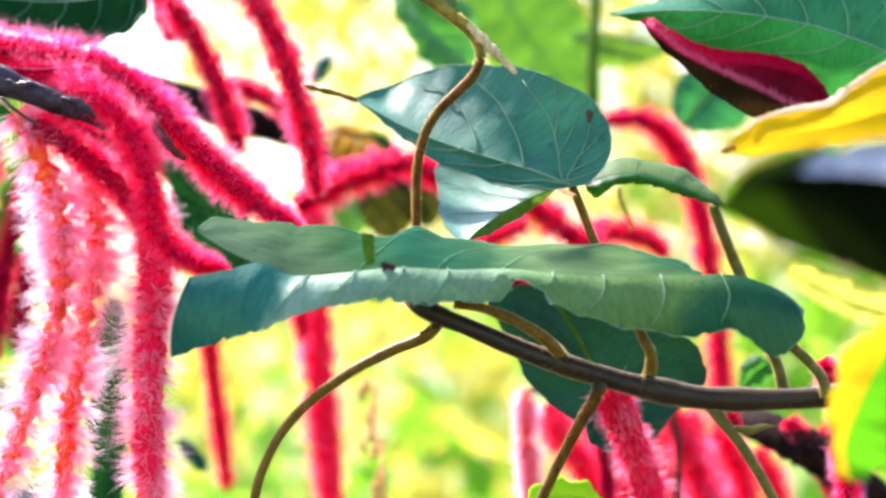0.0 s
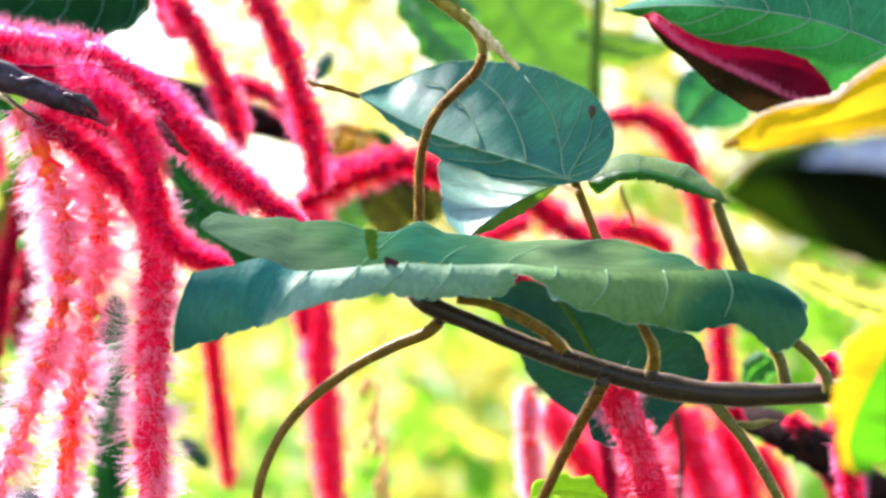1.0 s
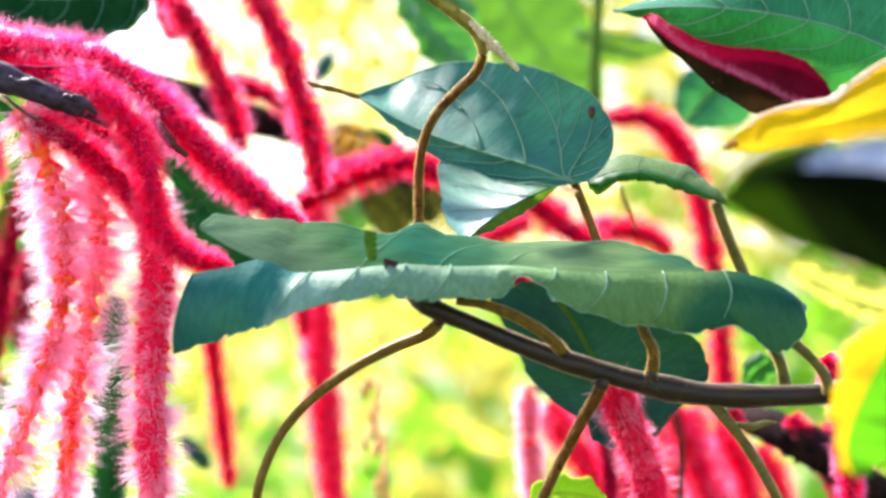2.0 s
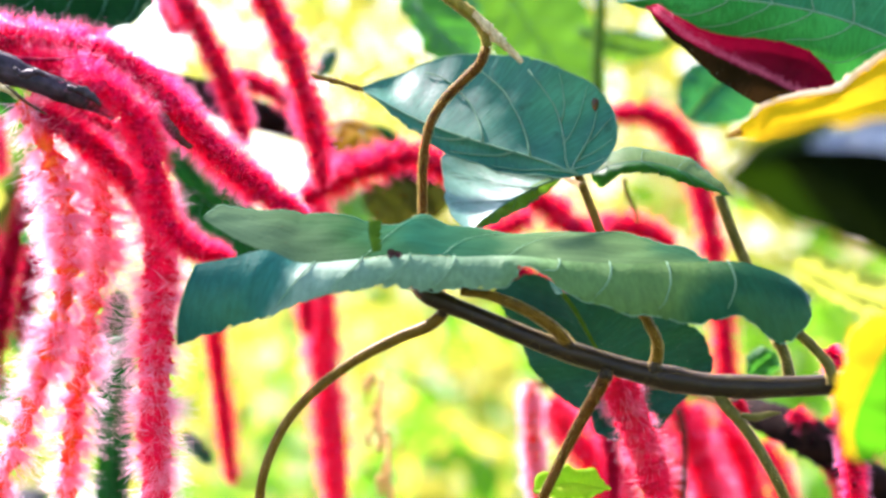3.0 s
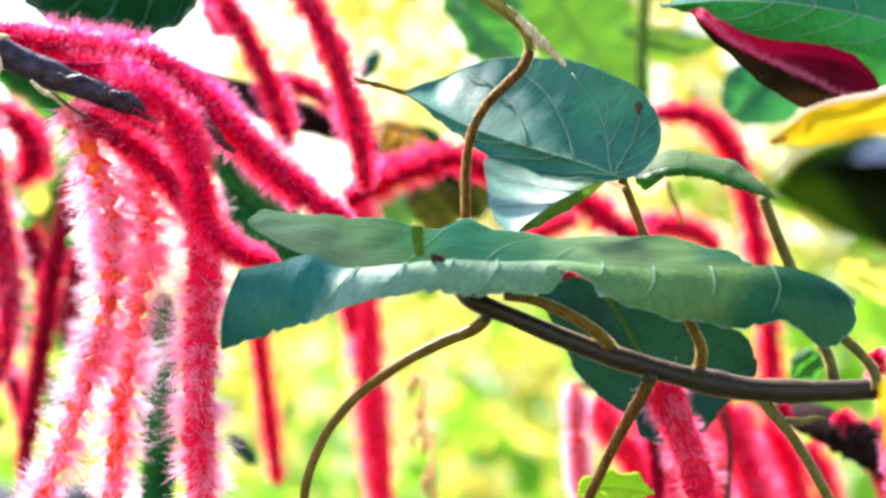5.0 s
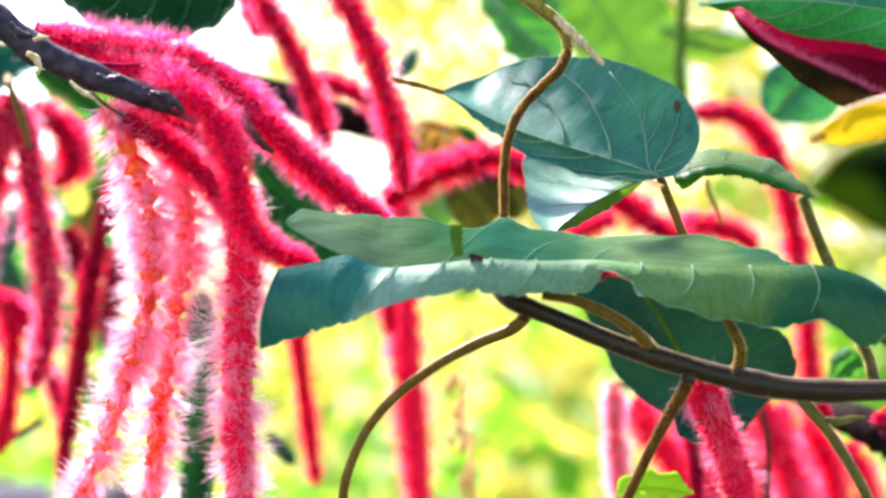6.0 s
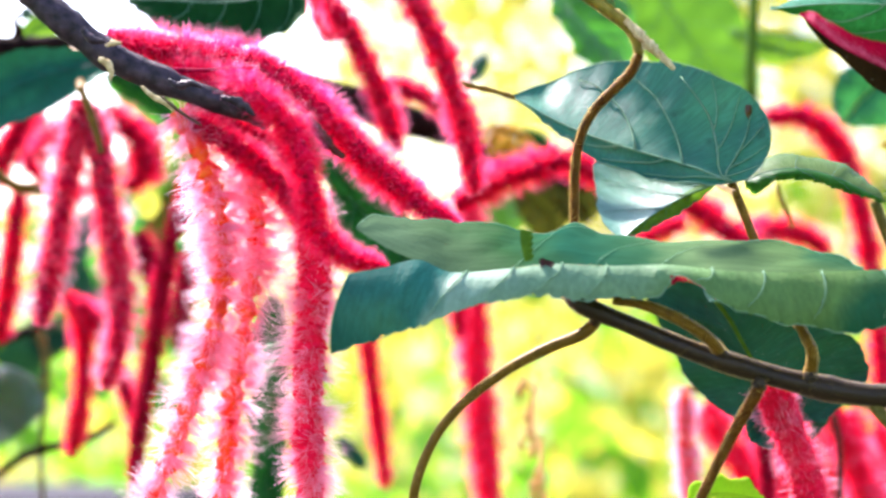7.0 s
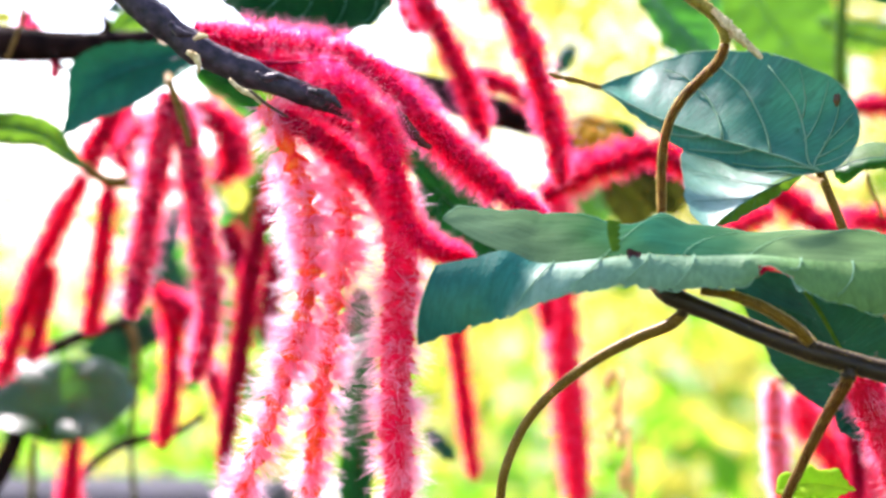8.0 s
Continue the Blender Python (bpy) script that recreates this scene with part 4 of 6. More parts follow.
leaf(fold, [(0.0444, 0.0901, 1.2236), (0.0339, 0.0772, 1.2194), (0.0228, 0.0669, 1.2135), (0.0130, 0.0566, 1.2066), (0.0080, 0.0514, 1.2019)], [(0.0322, 0.0901, 1.2266), (0.0169, 0.0978, 1.2304), (0.0036, 0.1030, 1.2340), (-0.0027, 0.1004, 1.2318), (-0.0018, 0.0849, 1.2211), (-0.0009, 0.0695, 1.2121), (0.0034, 0.0566, 1.2055)],
     [(0.0423, 0.0927, 1.2212), (0.0318, 0.0798, 1.2133), (0.0206, 0.0669, 1.2071), (0.0141, 0.0604, 1.2041)], GLARETEAL, "folded green leaf with a toothed edge, glossy in the sun", mat_b=SOFTGREEN, veins=3, rib=0.0005, seed=12, ribs=0, waves=0.0003, teeth=30, bite=0.0007, rim=0.00025)
stem(fold, "petiole", [(0.0447, 0.0927, 1.2237), (0.0471, 0.0604, 1.2205), (0.0481, 0.0217, 1.2181)], [0.001, 0.0012], PETIOLE, "short petiole", 12, 8)
side = thing("narrow_leaf", (0.1035, 0.0772, 1.2176), "pale green leaf seen edge-on beside the heart-shaped leaf", "leaf")
leaf(side, [(0.0548, 0.0772, 1.2241), (0.0644, 0.0772, 1.2281), (0.0753, 0.0772, 1.2289), (0.0883, 0.0772, 1.2259), (0.1013, 0.0772, 1.2198), (0.1100, 0.0772, 1.2150)], [(0.0640, 0.1030, 1.2316), (0.0730, 0.1030, 1.2338), (0.0842, 0.1030, 1.2320), (0.0999, 0.1030, 1.2260)], [(0.0557, 0.0772, 1.2209), (0.0600, 0.0772, 1.2194), (0.0666, 0.0772, 1.2241), (0.0796, 0.0772, 1.2241), (0.0926, 0.0772, 1.2198)], PALE,
     "pale green leaf seen edge-on", mat_b=FRESH, veins=3, rib=0.0003, seed=13, ribs=3, waves=0.0006)
stem(side, "petiole", [(0.1070, 0.1030, 1.2168), (0.1084, 0.1030, 1.2128), (0.1122, 0.1030, 1.2025), (0.1182, 0.1030, 1.1879), (0.1220, 0.0772, 1.1698), (0.1195, 0.0256, 1.1609)], [0.00224, 0.00246, 0.00246], GREENSTEM, "olive petiole", down=5.0)
stem(side, "petiole", [(0.0793, 0.2320, 1.2279), (0.0803, 0.2320, 1.2220), (0.0839, 0.2320, 1.2143), (0.0860, 0.2320, 1.2079)], [0.00102, 0.00102], PETIOLE, "thin stalk", 20, 8, down=5.0)

# ---- leaves close to the lens ----
big = thing("broad_leaf", (0.1787, -0.0131, 1.2743), "broad fresh green leaf with pale curving veins", "leaf")
leaf(big, [(0.1904, -0.0131, 1.2470), (0.1631, -0.0131, 1.2626), (0.1358, -0.0131, 1.2743), (0.1085, -0.0131, 1.2802), (0.0812, -0.0131, 1.2821), (0.0577, -0.0131, 1.2802)], [(0.1841, -0.0067, 1.2415), (0.1592, -0.0131, 1.2470), (0.1408, -0.0067, 1.2494), (0.1334, -0.0067, 1.2513), (0.1290, -0.0067, 1.2582), (0.1212, -0.0067, 1.2635), (0.1074, -0.0067, 1.2651), (0.0936, -0.0067, 1.2671), (0.0818, -0.0067, 1.2722), (0.0720, -0.0067, 1.2769), (0.0645, -0.0067, 1.2793)],
     [(0.1967, 0.0127, 1.2768), (0.1745, 0.0127, 1.2969), (0.1443, 0.0127, 1.3070), (0.1100, 0.0127, 1.3009), (0.0838, 0.0127, 1.2899), (0.0717, 0.0127, 1.2864), (0.0641, 0.0127, 1.2844)], BROAD, "broad green leaf, veins pale and curving", mat_b=BROADTOP, bulge=0.004, vein_mat=PALEVEIN, veins=7, rib=0.0005, seed=21, rows=90, rim=0.0002)
stem(big, "petiole", [(0.1904, -0.0131, 1.2470), (0.39, 0.06, 1.2)], [0.0018, 0.0022], GREENSTEM, "green petiole", 16, 8)
red = thing("red_leaf", (0.1425, 0.0256, 1.2493), "dark leaf with a crimson velvety upper side", "leaf")
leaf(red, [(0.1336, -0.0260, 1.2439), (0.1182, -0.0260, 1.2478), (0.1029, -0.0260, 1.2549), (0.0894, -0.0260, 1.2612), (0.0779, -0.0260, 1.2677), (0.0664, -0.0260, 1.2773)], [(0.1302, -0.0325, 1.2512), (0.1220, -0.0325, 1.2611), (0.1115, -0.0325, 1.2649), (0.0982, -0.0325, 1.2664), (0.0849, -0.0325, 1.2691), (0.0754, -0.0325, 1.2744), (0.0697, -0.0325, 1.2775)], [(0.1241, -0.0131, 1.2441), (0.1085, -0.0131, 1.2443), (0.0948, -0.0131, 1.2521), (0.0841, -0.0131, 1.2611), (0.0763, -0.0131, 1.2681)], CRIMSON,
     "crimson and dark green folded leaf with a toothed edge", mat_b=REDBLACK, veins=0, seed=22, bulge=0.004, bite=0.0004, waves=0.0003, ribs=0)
velvet_rng = np.random.default_rng(77)
velvet_at = spline([(0.1336, -0.0300, 1.2439), (0.1182, -0.0330, 1.2478), (0.1029, -0.0335, 1.2549), (0.0894, -0.0335, 1.2612), (0.0779, -0.0335, 1.2677), (0.0690, -0.0335, 1.2755)], 900)
velvet_at = velvet_at + velvet_rng.normal(0, 0.0005, velvet_at.shape)
velvet_end = velvet_at + unit(np.array([0.25, -0.3, 1.0]) + 0.35 * velvet_rng.standard_normal(velvet_at.shape)) * velvet_rng.uniform(0.0008, 0.0034, (900, 1))
velvet = part("velvet", np.stack([velvet_at - (0.00008, 0, 0), velvet_at + (0.00008, 0, 0), velvet_end], 1).reshape(-1, 3), np.arange(2700).reshape(900, 3).tolist(), VELVET, red, "short pale pink velvet hairs", False)
velvet["kind"] = "stuff"
stem(red, "petiole", [(0.1332, -0.0260, 1.2443), (0.1566, -0.0260, 1.2401), (0.2015, -0.0002, 1.2438)] + [(0.39, 0.06, 1.17)], [0.0015, 0.002], PETIOLE, "thin petiole", 24, 8)
yellow = thing("yellow_leaf", (0.1369, -0.1550, 1.2417), "bright yellow withering leaf with a brown tip", "leaf")
leaf(yellow, [(0.1659, -0.0850, 1.2515), (0.1447, -0.0850, 1.2445), (0.1234, -0.0850, 1.2382), (0.1056, -0.0850, 1.2347), (0.0876, -0.0850, 1.2307)], [(0.1618, -0.0721, 1.2669), (0.1420, -0.0695, 1.2588), (0.1296, -0.0695, 1.2509), (0.1229, -0.0721, 1.2460), (0.1108, -0.0747, 1.2441), (0.0997, -0.0773, 1.2411), (0.0936, -0.0824, 1.2358)],
     [(0.1609, -0.0914, 1.2371), (0.1434, -0.0914, 1.2346), (0.1258, -0.0914, 1.2322), (0.1082, -0.0914, 1.2304), (0.0959, -0.0914, 1.2286)], YELLOW, "bright yellow leaf with brown margins", veins=0, rib=0.0006, seed=23, vein_mat=YELLOW, teeth=14, bite=0.001, waves=0.0001, ribs=0, bulge=0.0006)
stem(yellow, "curled_rim", [(0.1618, -0.0740, 1.2670), (0.1421, -0.0720, 1.2589), (0.1297, -0.0720, 1.2509), (0.1230, -0.0740, 1.2460), (0.1108, -0.0770, 1.2438), (0.0997, -0.0790, 1.2405), (0.0953, -0.0830, 1.2366)], [0.0008, 0.0010, 0.0009, 0.0012, 0.0010, 0.0007, 0.0003], WITHERED, "pale withered curled rim", 60, 8, (), 0.25)
stem(yellow, "petiole", [(0.1659, -0.0850, 1.2515), (0.255, -0.27, 1.2)], [0.0018, 0.0022], GREENSTEM, "green petiole", 16, 8)
stem(yellow, "dry_tip", [(0.0915, -0.0850, 1.2314), (0.0893, -0.0850, 1.2308), (0.0865, -0.0850, 1.2299)], [0.00144, 0.00112, 0.00032], DRY, "dry brown tip", 10)
close = thing("glossy_leaf", (0.1170, -0.3356, 1.2047), "dark glossy leaf very near, its top shining", "leaf")
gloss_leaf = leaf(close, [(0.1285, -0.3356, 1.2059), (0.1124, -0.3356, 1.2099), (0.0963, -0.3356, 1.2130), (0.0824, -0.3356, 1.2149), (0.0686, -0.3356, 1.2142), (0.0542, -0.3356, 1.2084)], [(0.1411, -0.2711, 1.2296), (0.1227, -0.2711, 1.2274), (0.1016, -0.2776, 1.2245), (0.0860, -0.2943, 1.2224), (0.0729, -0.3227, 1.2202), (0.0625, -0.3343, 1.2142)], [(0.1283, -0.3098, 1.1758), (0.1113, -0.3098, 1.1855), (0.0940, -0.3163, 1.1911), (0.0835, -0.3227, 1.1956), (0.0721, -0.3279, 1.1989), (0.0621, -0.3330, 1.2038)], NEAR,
     "dark glossy green leaf", mat_b=NEARLIT, veins=0, rib=0.0005, seed=24, bulge=0.006, vein_mat=NEAR)
gloss_leaf.data.materials.append(NEARSHADE)
# shade painted black over the middle, light-filled green towards the tip
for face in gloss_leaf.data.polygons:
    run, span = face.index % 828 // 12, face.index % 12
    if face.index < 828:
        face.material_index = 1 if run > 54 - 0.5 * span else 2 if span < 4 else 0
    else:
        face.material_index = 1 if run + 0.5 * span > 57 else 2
stem(close, "petiole", [(0.1285, -0.3356, 1.2013), (0.255, -0.27, 1.2)], [0.0018, 0.0022], GREENSTEM, "green petiole", 16, 8)
lime = thing("yellowing_leaf", (0.1377, -0.1937, 1.1611), "yellow-green leaf with a ragged rim", "leaf")
leaf(lime, [(0.1227, -0.1937, 1.1821), (0.1175, -0.1937, 1.1720), (0.1110, -0.1937, 1.1590), (0.1068, -0.1937, 1.1470), (0.1085, -0.1937, 1.1373)], [(0.1154, -0.2002, 1.1802), (0.1080, -0.2002, 1.1749), (0.1043, -0.2002, 1.1704), (0.1020, -0.2002, 1.1615), (0.1017, -0.2002, 1.1496), (0.1043, -0.2002, 1.1414)], [(0.1392, -0.1873, 1.1789), (0.1422, -0.1873, 1.1637), (0.1331, -0.1873, 1.1485), (0.1224, -0.1873, 1.1436), (0.1156, -0.1873, 1.1379)], YELLOWGREEN,
     "yellow and green leaf with a ragged rim", mat_b=VIVID, veins=0, seed=25, bulge=0.003, teeth=9, bite=0.0014)
stem(lime, "petiole", [(0.1227, -0.1937, 1.1821), (0.26, -0.26, 1.2)], [0.0018, 0.0022], GREENSTEM, "green petiole", 16, 8)

# ---- left flowering branch ----
flower = thing("flowering_branch", (-0.1960, 0.0514, 1.2802), "grey-purple branch hung with thick pink bristly flower spikes", "branch")
stem(flower, "bough", [(-0.4303, 0.0708, 1.3403), (-0.3379, 0.0450, 1.3450), (-0.2731, 0.0450, 1.3391), (-0.2357, 0.0450, 1.3167), (-0.2107, 0.0450, 1.2926), (-0.1945, 0.0450, 1.2795), (-0.1837, 0.0450, 1.2712), (-0.1686, 0.0450, 1.2642), (-0.1535, 0.0450, 1.2580), (-0.1417, 0.0450, 1.2536), (-0.1308, 0.0501, 1.2491), (-0.1269, 0.0604, 1.2464)], [0.0046, 0.0044, 0.0042, 0.0044, 0.0050, 0.0043, 0.0046, 0.0042, 0.0026], GREYBARK, "knotted purple-grey bark", 90, 14, ((0.66, 0.2), (0.72, 0.3), (0.745, 0.25), (0.79, 0.45), (0.83, 0.2), (0.86, 0.3), (0.91, 0.2), (0.95, 0.25)), 0.06)
stem(flower, "bud_scale", [(-0.1811, 0.0256, 1.2733), (-0.1786, 0.0256, 1.2745), (-0.1756, 0.0256, 1.2744)], [0.00061, 0.00123, 0.00041], FLAKE, "papery bud scale", 16, 8, (), 0.25)
stem(flower, "bud_scale", [(-0.1692, 0.0321, 1.2590), (-0.1650, 0.0321, 1.2552), (-0.1607, 0.0321, 1.2530), (-0.1572, 0.0321, 1.2496)], [0.00061, 0.00123, 0.00041], FLAKE, "papery bud scale", 16, 8)
stem(flower, "twig", [(-0.1618, 0.0321, 1.2547), (-0.1533, 0.0321, 1.2483), (-0.1470, 0.0321, 1.2445)], [0.00083, 0.00062, 0.00042], BROWN, "thin twig", 20, 8)
stem(flower, "bud_scale", [(-0.1843, 0.0282, 1.2690), (-0.1811, 0.0282, 1.2673), (-0.1796, 0.0282, 1.2639), (-0.1801, 0.0282, 1.2610)], [0.00082, 0.00164, 0.00102, 0.00020], FLAKE, "papery bud scale", 16, 8, (), 0.25)
stem(flower, "bud_scale", [(-0.1570, 0.0204, 1.2605), (-0.1532, 0.0204, 1.2583), (-0.1486, 0.0204, 1.2591), (-0.1445, 0.0204, 1.2574)], [0.00061, 0.00164, 0.00123, 0.00041], GREYBARK, "raised leaf scar", 16, 8, (), 0.25)
stem(flower, "bud_scale", [(-0.1402, 0.0359, 1.2547), (-0.1349, 0.0359, 1.2537), (-0.1303, 0.0359, 1.2507), (-0.1277, 0.0359, 1.2478)], [0.00082, 0.00184, 0.00164, 0.00041], GREYBARK, "cracked knot", 16, 8, (), 0.25)
stem(flower, "bud_scale", [(-0.1900, 0.0256, 1.2797), (-0.1862, 0.0256, 1.2759), (-0.1815, 0.0256, 1.2750)], [0.00102, 0.00184, 0.00061], GREYBARK, "raised leaf scar", 16, 8, (), 0.2)
catkin(flower, [(-0.1889, 0.0643, 1.2798), (-0.1701, 0.0643, 1.2757), (-0.1503, 0.0643, 1.2730), (-0.1306, 0.0643, 1.2689), (-0.1154, 0.0643, 1.2592), (-0.1003, 0.0643, 1.2441), (-0.0831, 0.0643, 1.2278), (-0.0670, 0.0643, 1.2147), (-0.0548, 0.0643, 1.2071)], 0.0126, PINK, dens=1.1, seed=31, reach=0.8)
stem(flower, "stalk", [(-0.1101, 0.0500, 1.2494), (-0.1058, 0.0500, 1.2432), (-0.1012, 0.0500, 1.2372), (-0.0962, 0.0500, 1.2330)], [0.0010, 0.0021, 0.0018, 0.0008], SHADYSTEM, "brown withered flower stalk", 24, 8, (), 0.2)
catkin(flower, [(-0.1667, 0.0579, 1.2656), (-0.1471, 0.0579, 1.2631), (-0.1299, 0.0450, 1.2572), (-0.1168, 0.0424, 1.2453), (-0.1098, 0.0430, 1.2276), (-0.1070, 0.0440, 1.2100), (-0.1010, 0.0440, 1.2000), (-0.0900, 0.0440, 1.1939), (-0.0772, 0.0440, 1.1902)], 0.0104, PINK, CORE, dens=1.1, seed=32, reach=1.05, tip=0.15, spiky=0.22)
# pale bristles leaned left: the sunlit side put into the shape
catkin(flower, [(-0.1190, 0.0700, 1.2260), (-0.1120, 0.0680, 1.2060), (-0.1094, 0.0640, 1.1871), (-0.1109, 0.0600, 1.1614), (-0.1111, 0.0579, 1.1314), (-0.1103, 0.0579, 1.0971), (-0.1115, 0.0579, 1.0799)], 0.0130, PALEROSE, BRIGHTCORE, dens=0.62, seed=132, reach=1.3, sweep=(-0.25, 0.0, 0.0), clump=12, whorl=0.9, thick=0.46, spiky=0.7)
catkin(flower, [(-0.1602, 0.0514, 1.2506), (-0.1516, 0.0514, 1.2366), (-0.1452, 0.0514, 1.2194), (-0.1425, 0.0514, 1.1980), (-0.1444, 0.0514, 1.1746), (-0.1522, 0.0514, 1.1489), (-0.1611, 0.0514, 1.1254), (-0.1710, 0.0514, 1.0996), (-0.1766, 0.0514, 1.0824)], 0.0128, PALEPINK, ORANGECORE, dens=0.66, seed=34, reach=1.2, thick=0.26, spiky=0.6, whorl=0.4, clump=16)
catkin(flower, [(-0.1356, 0.0669, 1.2371), (-0.1325, 0.0669, 1.2175), (-0.1326, 0.0669, 1.1958), (-0.1361, 0.0669, 1.1741), (-0.1395, 0.0669, 1.1524), (-0.1430, 0.0669, 1.1285), (-0.1459, 0.0669, 1.0958), (-0.1477, 0.0669, 1.0784)], 0.0130, PALEPINK, ORANGECORE, dens=0.66, seed=35, reach=1.2, thick=0.26, spiky=0.6, whorl=0.4, clump=16)
catkin(flower, [(-0.1558, 0.0514, 1.2474), (-0.1440, 0.0514, 1.2408), (-0.1311, 0.0514, 1.2321), (-0.1193, 0.0514, 1.2213), (-0.1108, 0.0514, 1.2095)], 0.00971, PINK, dens=1.1, seed=36, reach=0.9, spiky=0.22)

catkin(flower, [(-0.1598, 0.0772, 1.2560), (-0.1461, 0.0772, 1.2496), (-0.1305, 0.0772, 1.2415), (-0.1173, 0.0772, 1.2286)], 0.00957, PINK, dens=1.0, seed=37, reach=0.9, spiky=0.22)

# dark strands added as the shadow line between two flower spikes
stem(flower, "stalk", [(-0.1770, 0.050, 1.2690), (-0.1613, 0.050, 1.2667), (-0.1494, 0.050, 1.2662), (-0.1360, 0.050, 1.2672), (-0.1250, 0.050, 1.2652), (-0.1150, 0.050, 1.2590)], [0.0008, 0.0007, 0.0005], DARKCORE, "thin dark red strand standing for the gap shadow", 30, 8, (), 0.15)
stem(flower, "stalk", [(-0.1325, 0.050, 1.2575), (-0.1290, 0.050, 1.2600), (-0.1262, 0.050, 1.2630), (-0.1235, 0.050, 1.2640)], [0.0008, 0.0007, 0.0005], DARKCORE, "thin dark red strand standing for the gap shadow", 20, 8, (), 0.15)

# ---- flower spikes behind ----
rear = thing("catkin_cluster", (-0.1238, 0.2320, 1.3282), "cluster of pink bristly flower spikes in soft light", "flower cluster", "flower clusters")
catkin(rear, [(-0.1369, 0.2578, 1.3314), (-0.1309, 0.2578, 1.3157), (-0.1256, 0.2578, 1.2968)], 0.00944, ROSE, BRIGHTCORE, dens=0.6, seed=41, reach=1.1)
catkin(rear, [(-0.1238, 0.2320, 1.3128), (-0.1123, 0.2320, 1.2949), (-0.1021, 0.2320, 1.2745), (-0.0952, 0.2320, 1.2540), (-0.0919, 0.2320, 1.2438)], 0.00972, ROSE, dens=0.6, seed=42)
catkin(rear, [(-0.0921, 0.2062, 1.3250), (-0.0833, 0.2062, 1.3100), (-0.0728, 0.2062, 1.2901), (-0.0654, 0.2062, 1.2701), (-0.0596, 0.2062, 1.2476), (-0.0559, 0.2062, 1.2239)], 0.01048, ROSE, dens=0.7, seed=43)
catkin(rear, [(-0.1042, 0.3094, 1.2800), (-0.0919, 0.3094, 1.2759), (-0.0781, 0.3094, 1.2690), (-0.0671, 0.3094, 1.2580)], 0.00935, REDPINK, dens=0.6, seed=44, reach=0.85)
stem(rear, "stalk", [(-0.1369, 0.2578, 1.3301), (-0.1322, 0.2578, 1.3471), (-0.1243, 0.2578, 1.3681)] + [(-0.14, 0.27, 1.42)], [0.002, 0.0025], PETIOLE, "thin stalk", 20, 8)
stem(rear, "stalk", [(-0.1249, 0.2449, 1.3132), (-0.1264, 0.2449, 1.3298), (-0.1254, 0.2449, 1.3505)] + [(-0.13, 0.27, 1.42)], [0.002, 0.0025], PETIOLE, "thin stalk", 20, 8)
stem(rear, "stalk", [(-0.0921, 0.2062, 1.3237), (-0.0983, 0.2062, 1.3400)] + [(-0.10, 0.27, 1.42)], [0.002, 0.0025], PETIOLE, "thin stalk", 20, 8)
catkin(rear, [(-0.0679, 0.2578, 1.2199), (-0.0509, 0.2578, 1.2291), (-0.0325, 0.2578, 1.2357), (-0.0168, 0.2578, 1.2401), (0.0016, 0.2578, 1.2317), (0.0121, 0.2578, 1.2239)], 0.0122, REDPINK, dens=0.6, seed=45, reach=0.9)
drop = thing("catkin_cluster", (-0.0716, 0.4900, 1.2259), "long pink flower spikes hanging in soft light", "flower cluster", "flower clusters")
# leaned left as well, for a sunlit left edge
catkin(drop, [(-0.0763, 0.5158, 1.2297), (-0.0757, 0.5158, 1.1971), (-0.0731, 0.5158, 1.1612), (-0.0705, 0.5158, 1.1220), (-0.0672, 0.5158, 1.0829), (-0.0633, 0.5158, 1.0437)], 0.01435, ROSE, BRIGHTCORE, dens=0.55, seed=46, reach=1.2, thick=0.52, sweep=(-0.35, 0.0, 0.0))
stem(drop, "stalk", [(-0.0695, 0.3481, 1.2561), (-0.0717, 0.4255, 1.2428), (-0.0760, 0.5158, 1.2277)], [0.0025, 0.002], PETIOLE, "thin stalk", 16, 8)
catkin(drop, [(-0.0828, 0.4900, 1.1875), (-0.0812, 0.4900, 1.1683), (-0.0796, 0.4900, 1.1491)], 0.00832, REDPINK, dens=0.6, seed=47)
catkin(drop, [(-0.1340, 0.4900, 1.1619), (-0.1308, 0.4900, 1.1332), (-0.1267, 0.4900, 1.1012), (-0.1222, 0.4900, 1.0644)], 0.00832, REDPINK, dens=0.6, seed=48)
right = thing("catkin_cluster", (0.0947, 0.4900, 1.2739), "arching red flower spikes behind the heart-shaped leaf", "flower cluster", "flower clusters")
catkin(right, [(0.0865, 0.4642, 1.2699), (0.1022, 0.4642, 1.2730), (0.1194, 0.4642, 1.2677), (0.1320, 0.4642, 1.2520), (0.1404, 0.4642, 1.2285), (0.1461, 0.4642, 1.2003), (0.1517, 0.4642, 1.1627), (0.1548, 0.4642, 1.1188), (0.1570, 0.4642, 1.0812), (0.1586, 0.4642, 1.0467)], 0.01191, REDPINK, dens=0.6, seed=51, reach=0.85)
stem(right, "stalk", [(0.0838, 0.4707, 1.2822), (0.0854, 0.4707, 1.2743), (0.0917, 0.4707, 1.2715)], [0.002, 0.0025], GREENSTEM, "thin stalk", 12, 8)
catkin(right, [(0.0368, 0.4255, 1.2292), (0.0520, 0.4255, 1.2201), (0.0687, 0.4255, 1.2079), (0.0839, 0.4255, 1.1973)], 0.01337, REDPINK, dens=0.6, seed=52, reach=1.0)
catkin(right, [(0.0810, 0.4513, 1.2081), (0.0980, 0.4513, 1.2096), (0.1135, 0.4513, 1.2050), (0.1229, 0.4513, 1.1972)], 0.01117, REDPINK, dens=0.6, seed=53, reach=1.0)
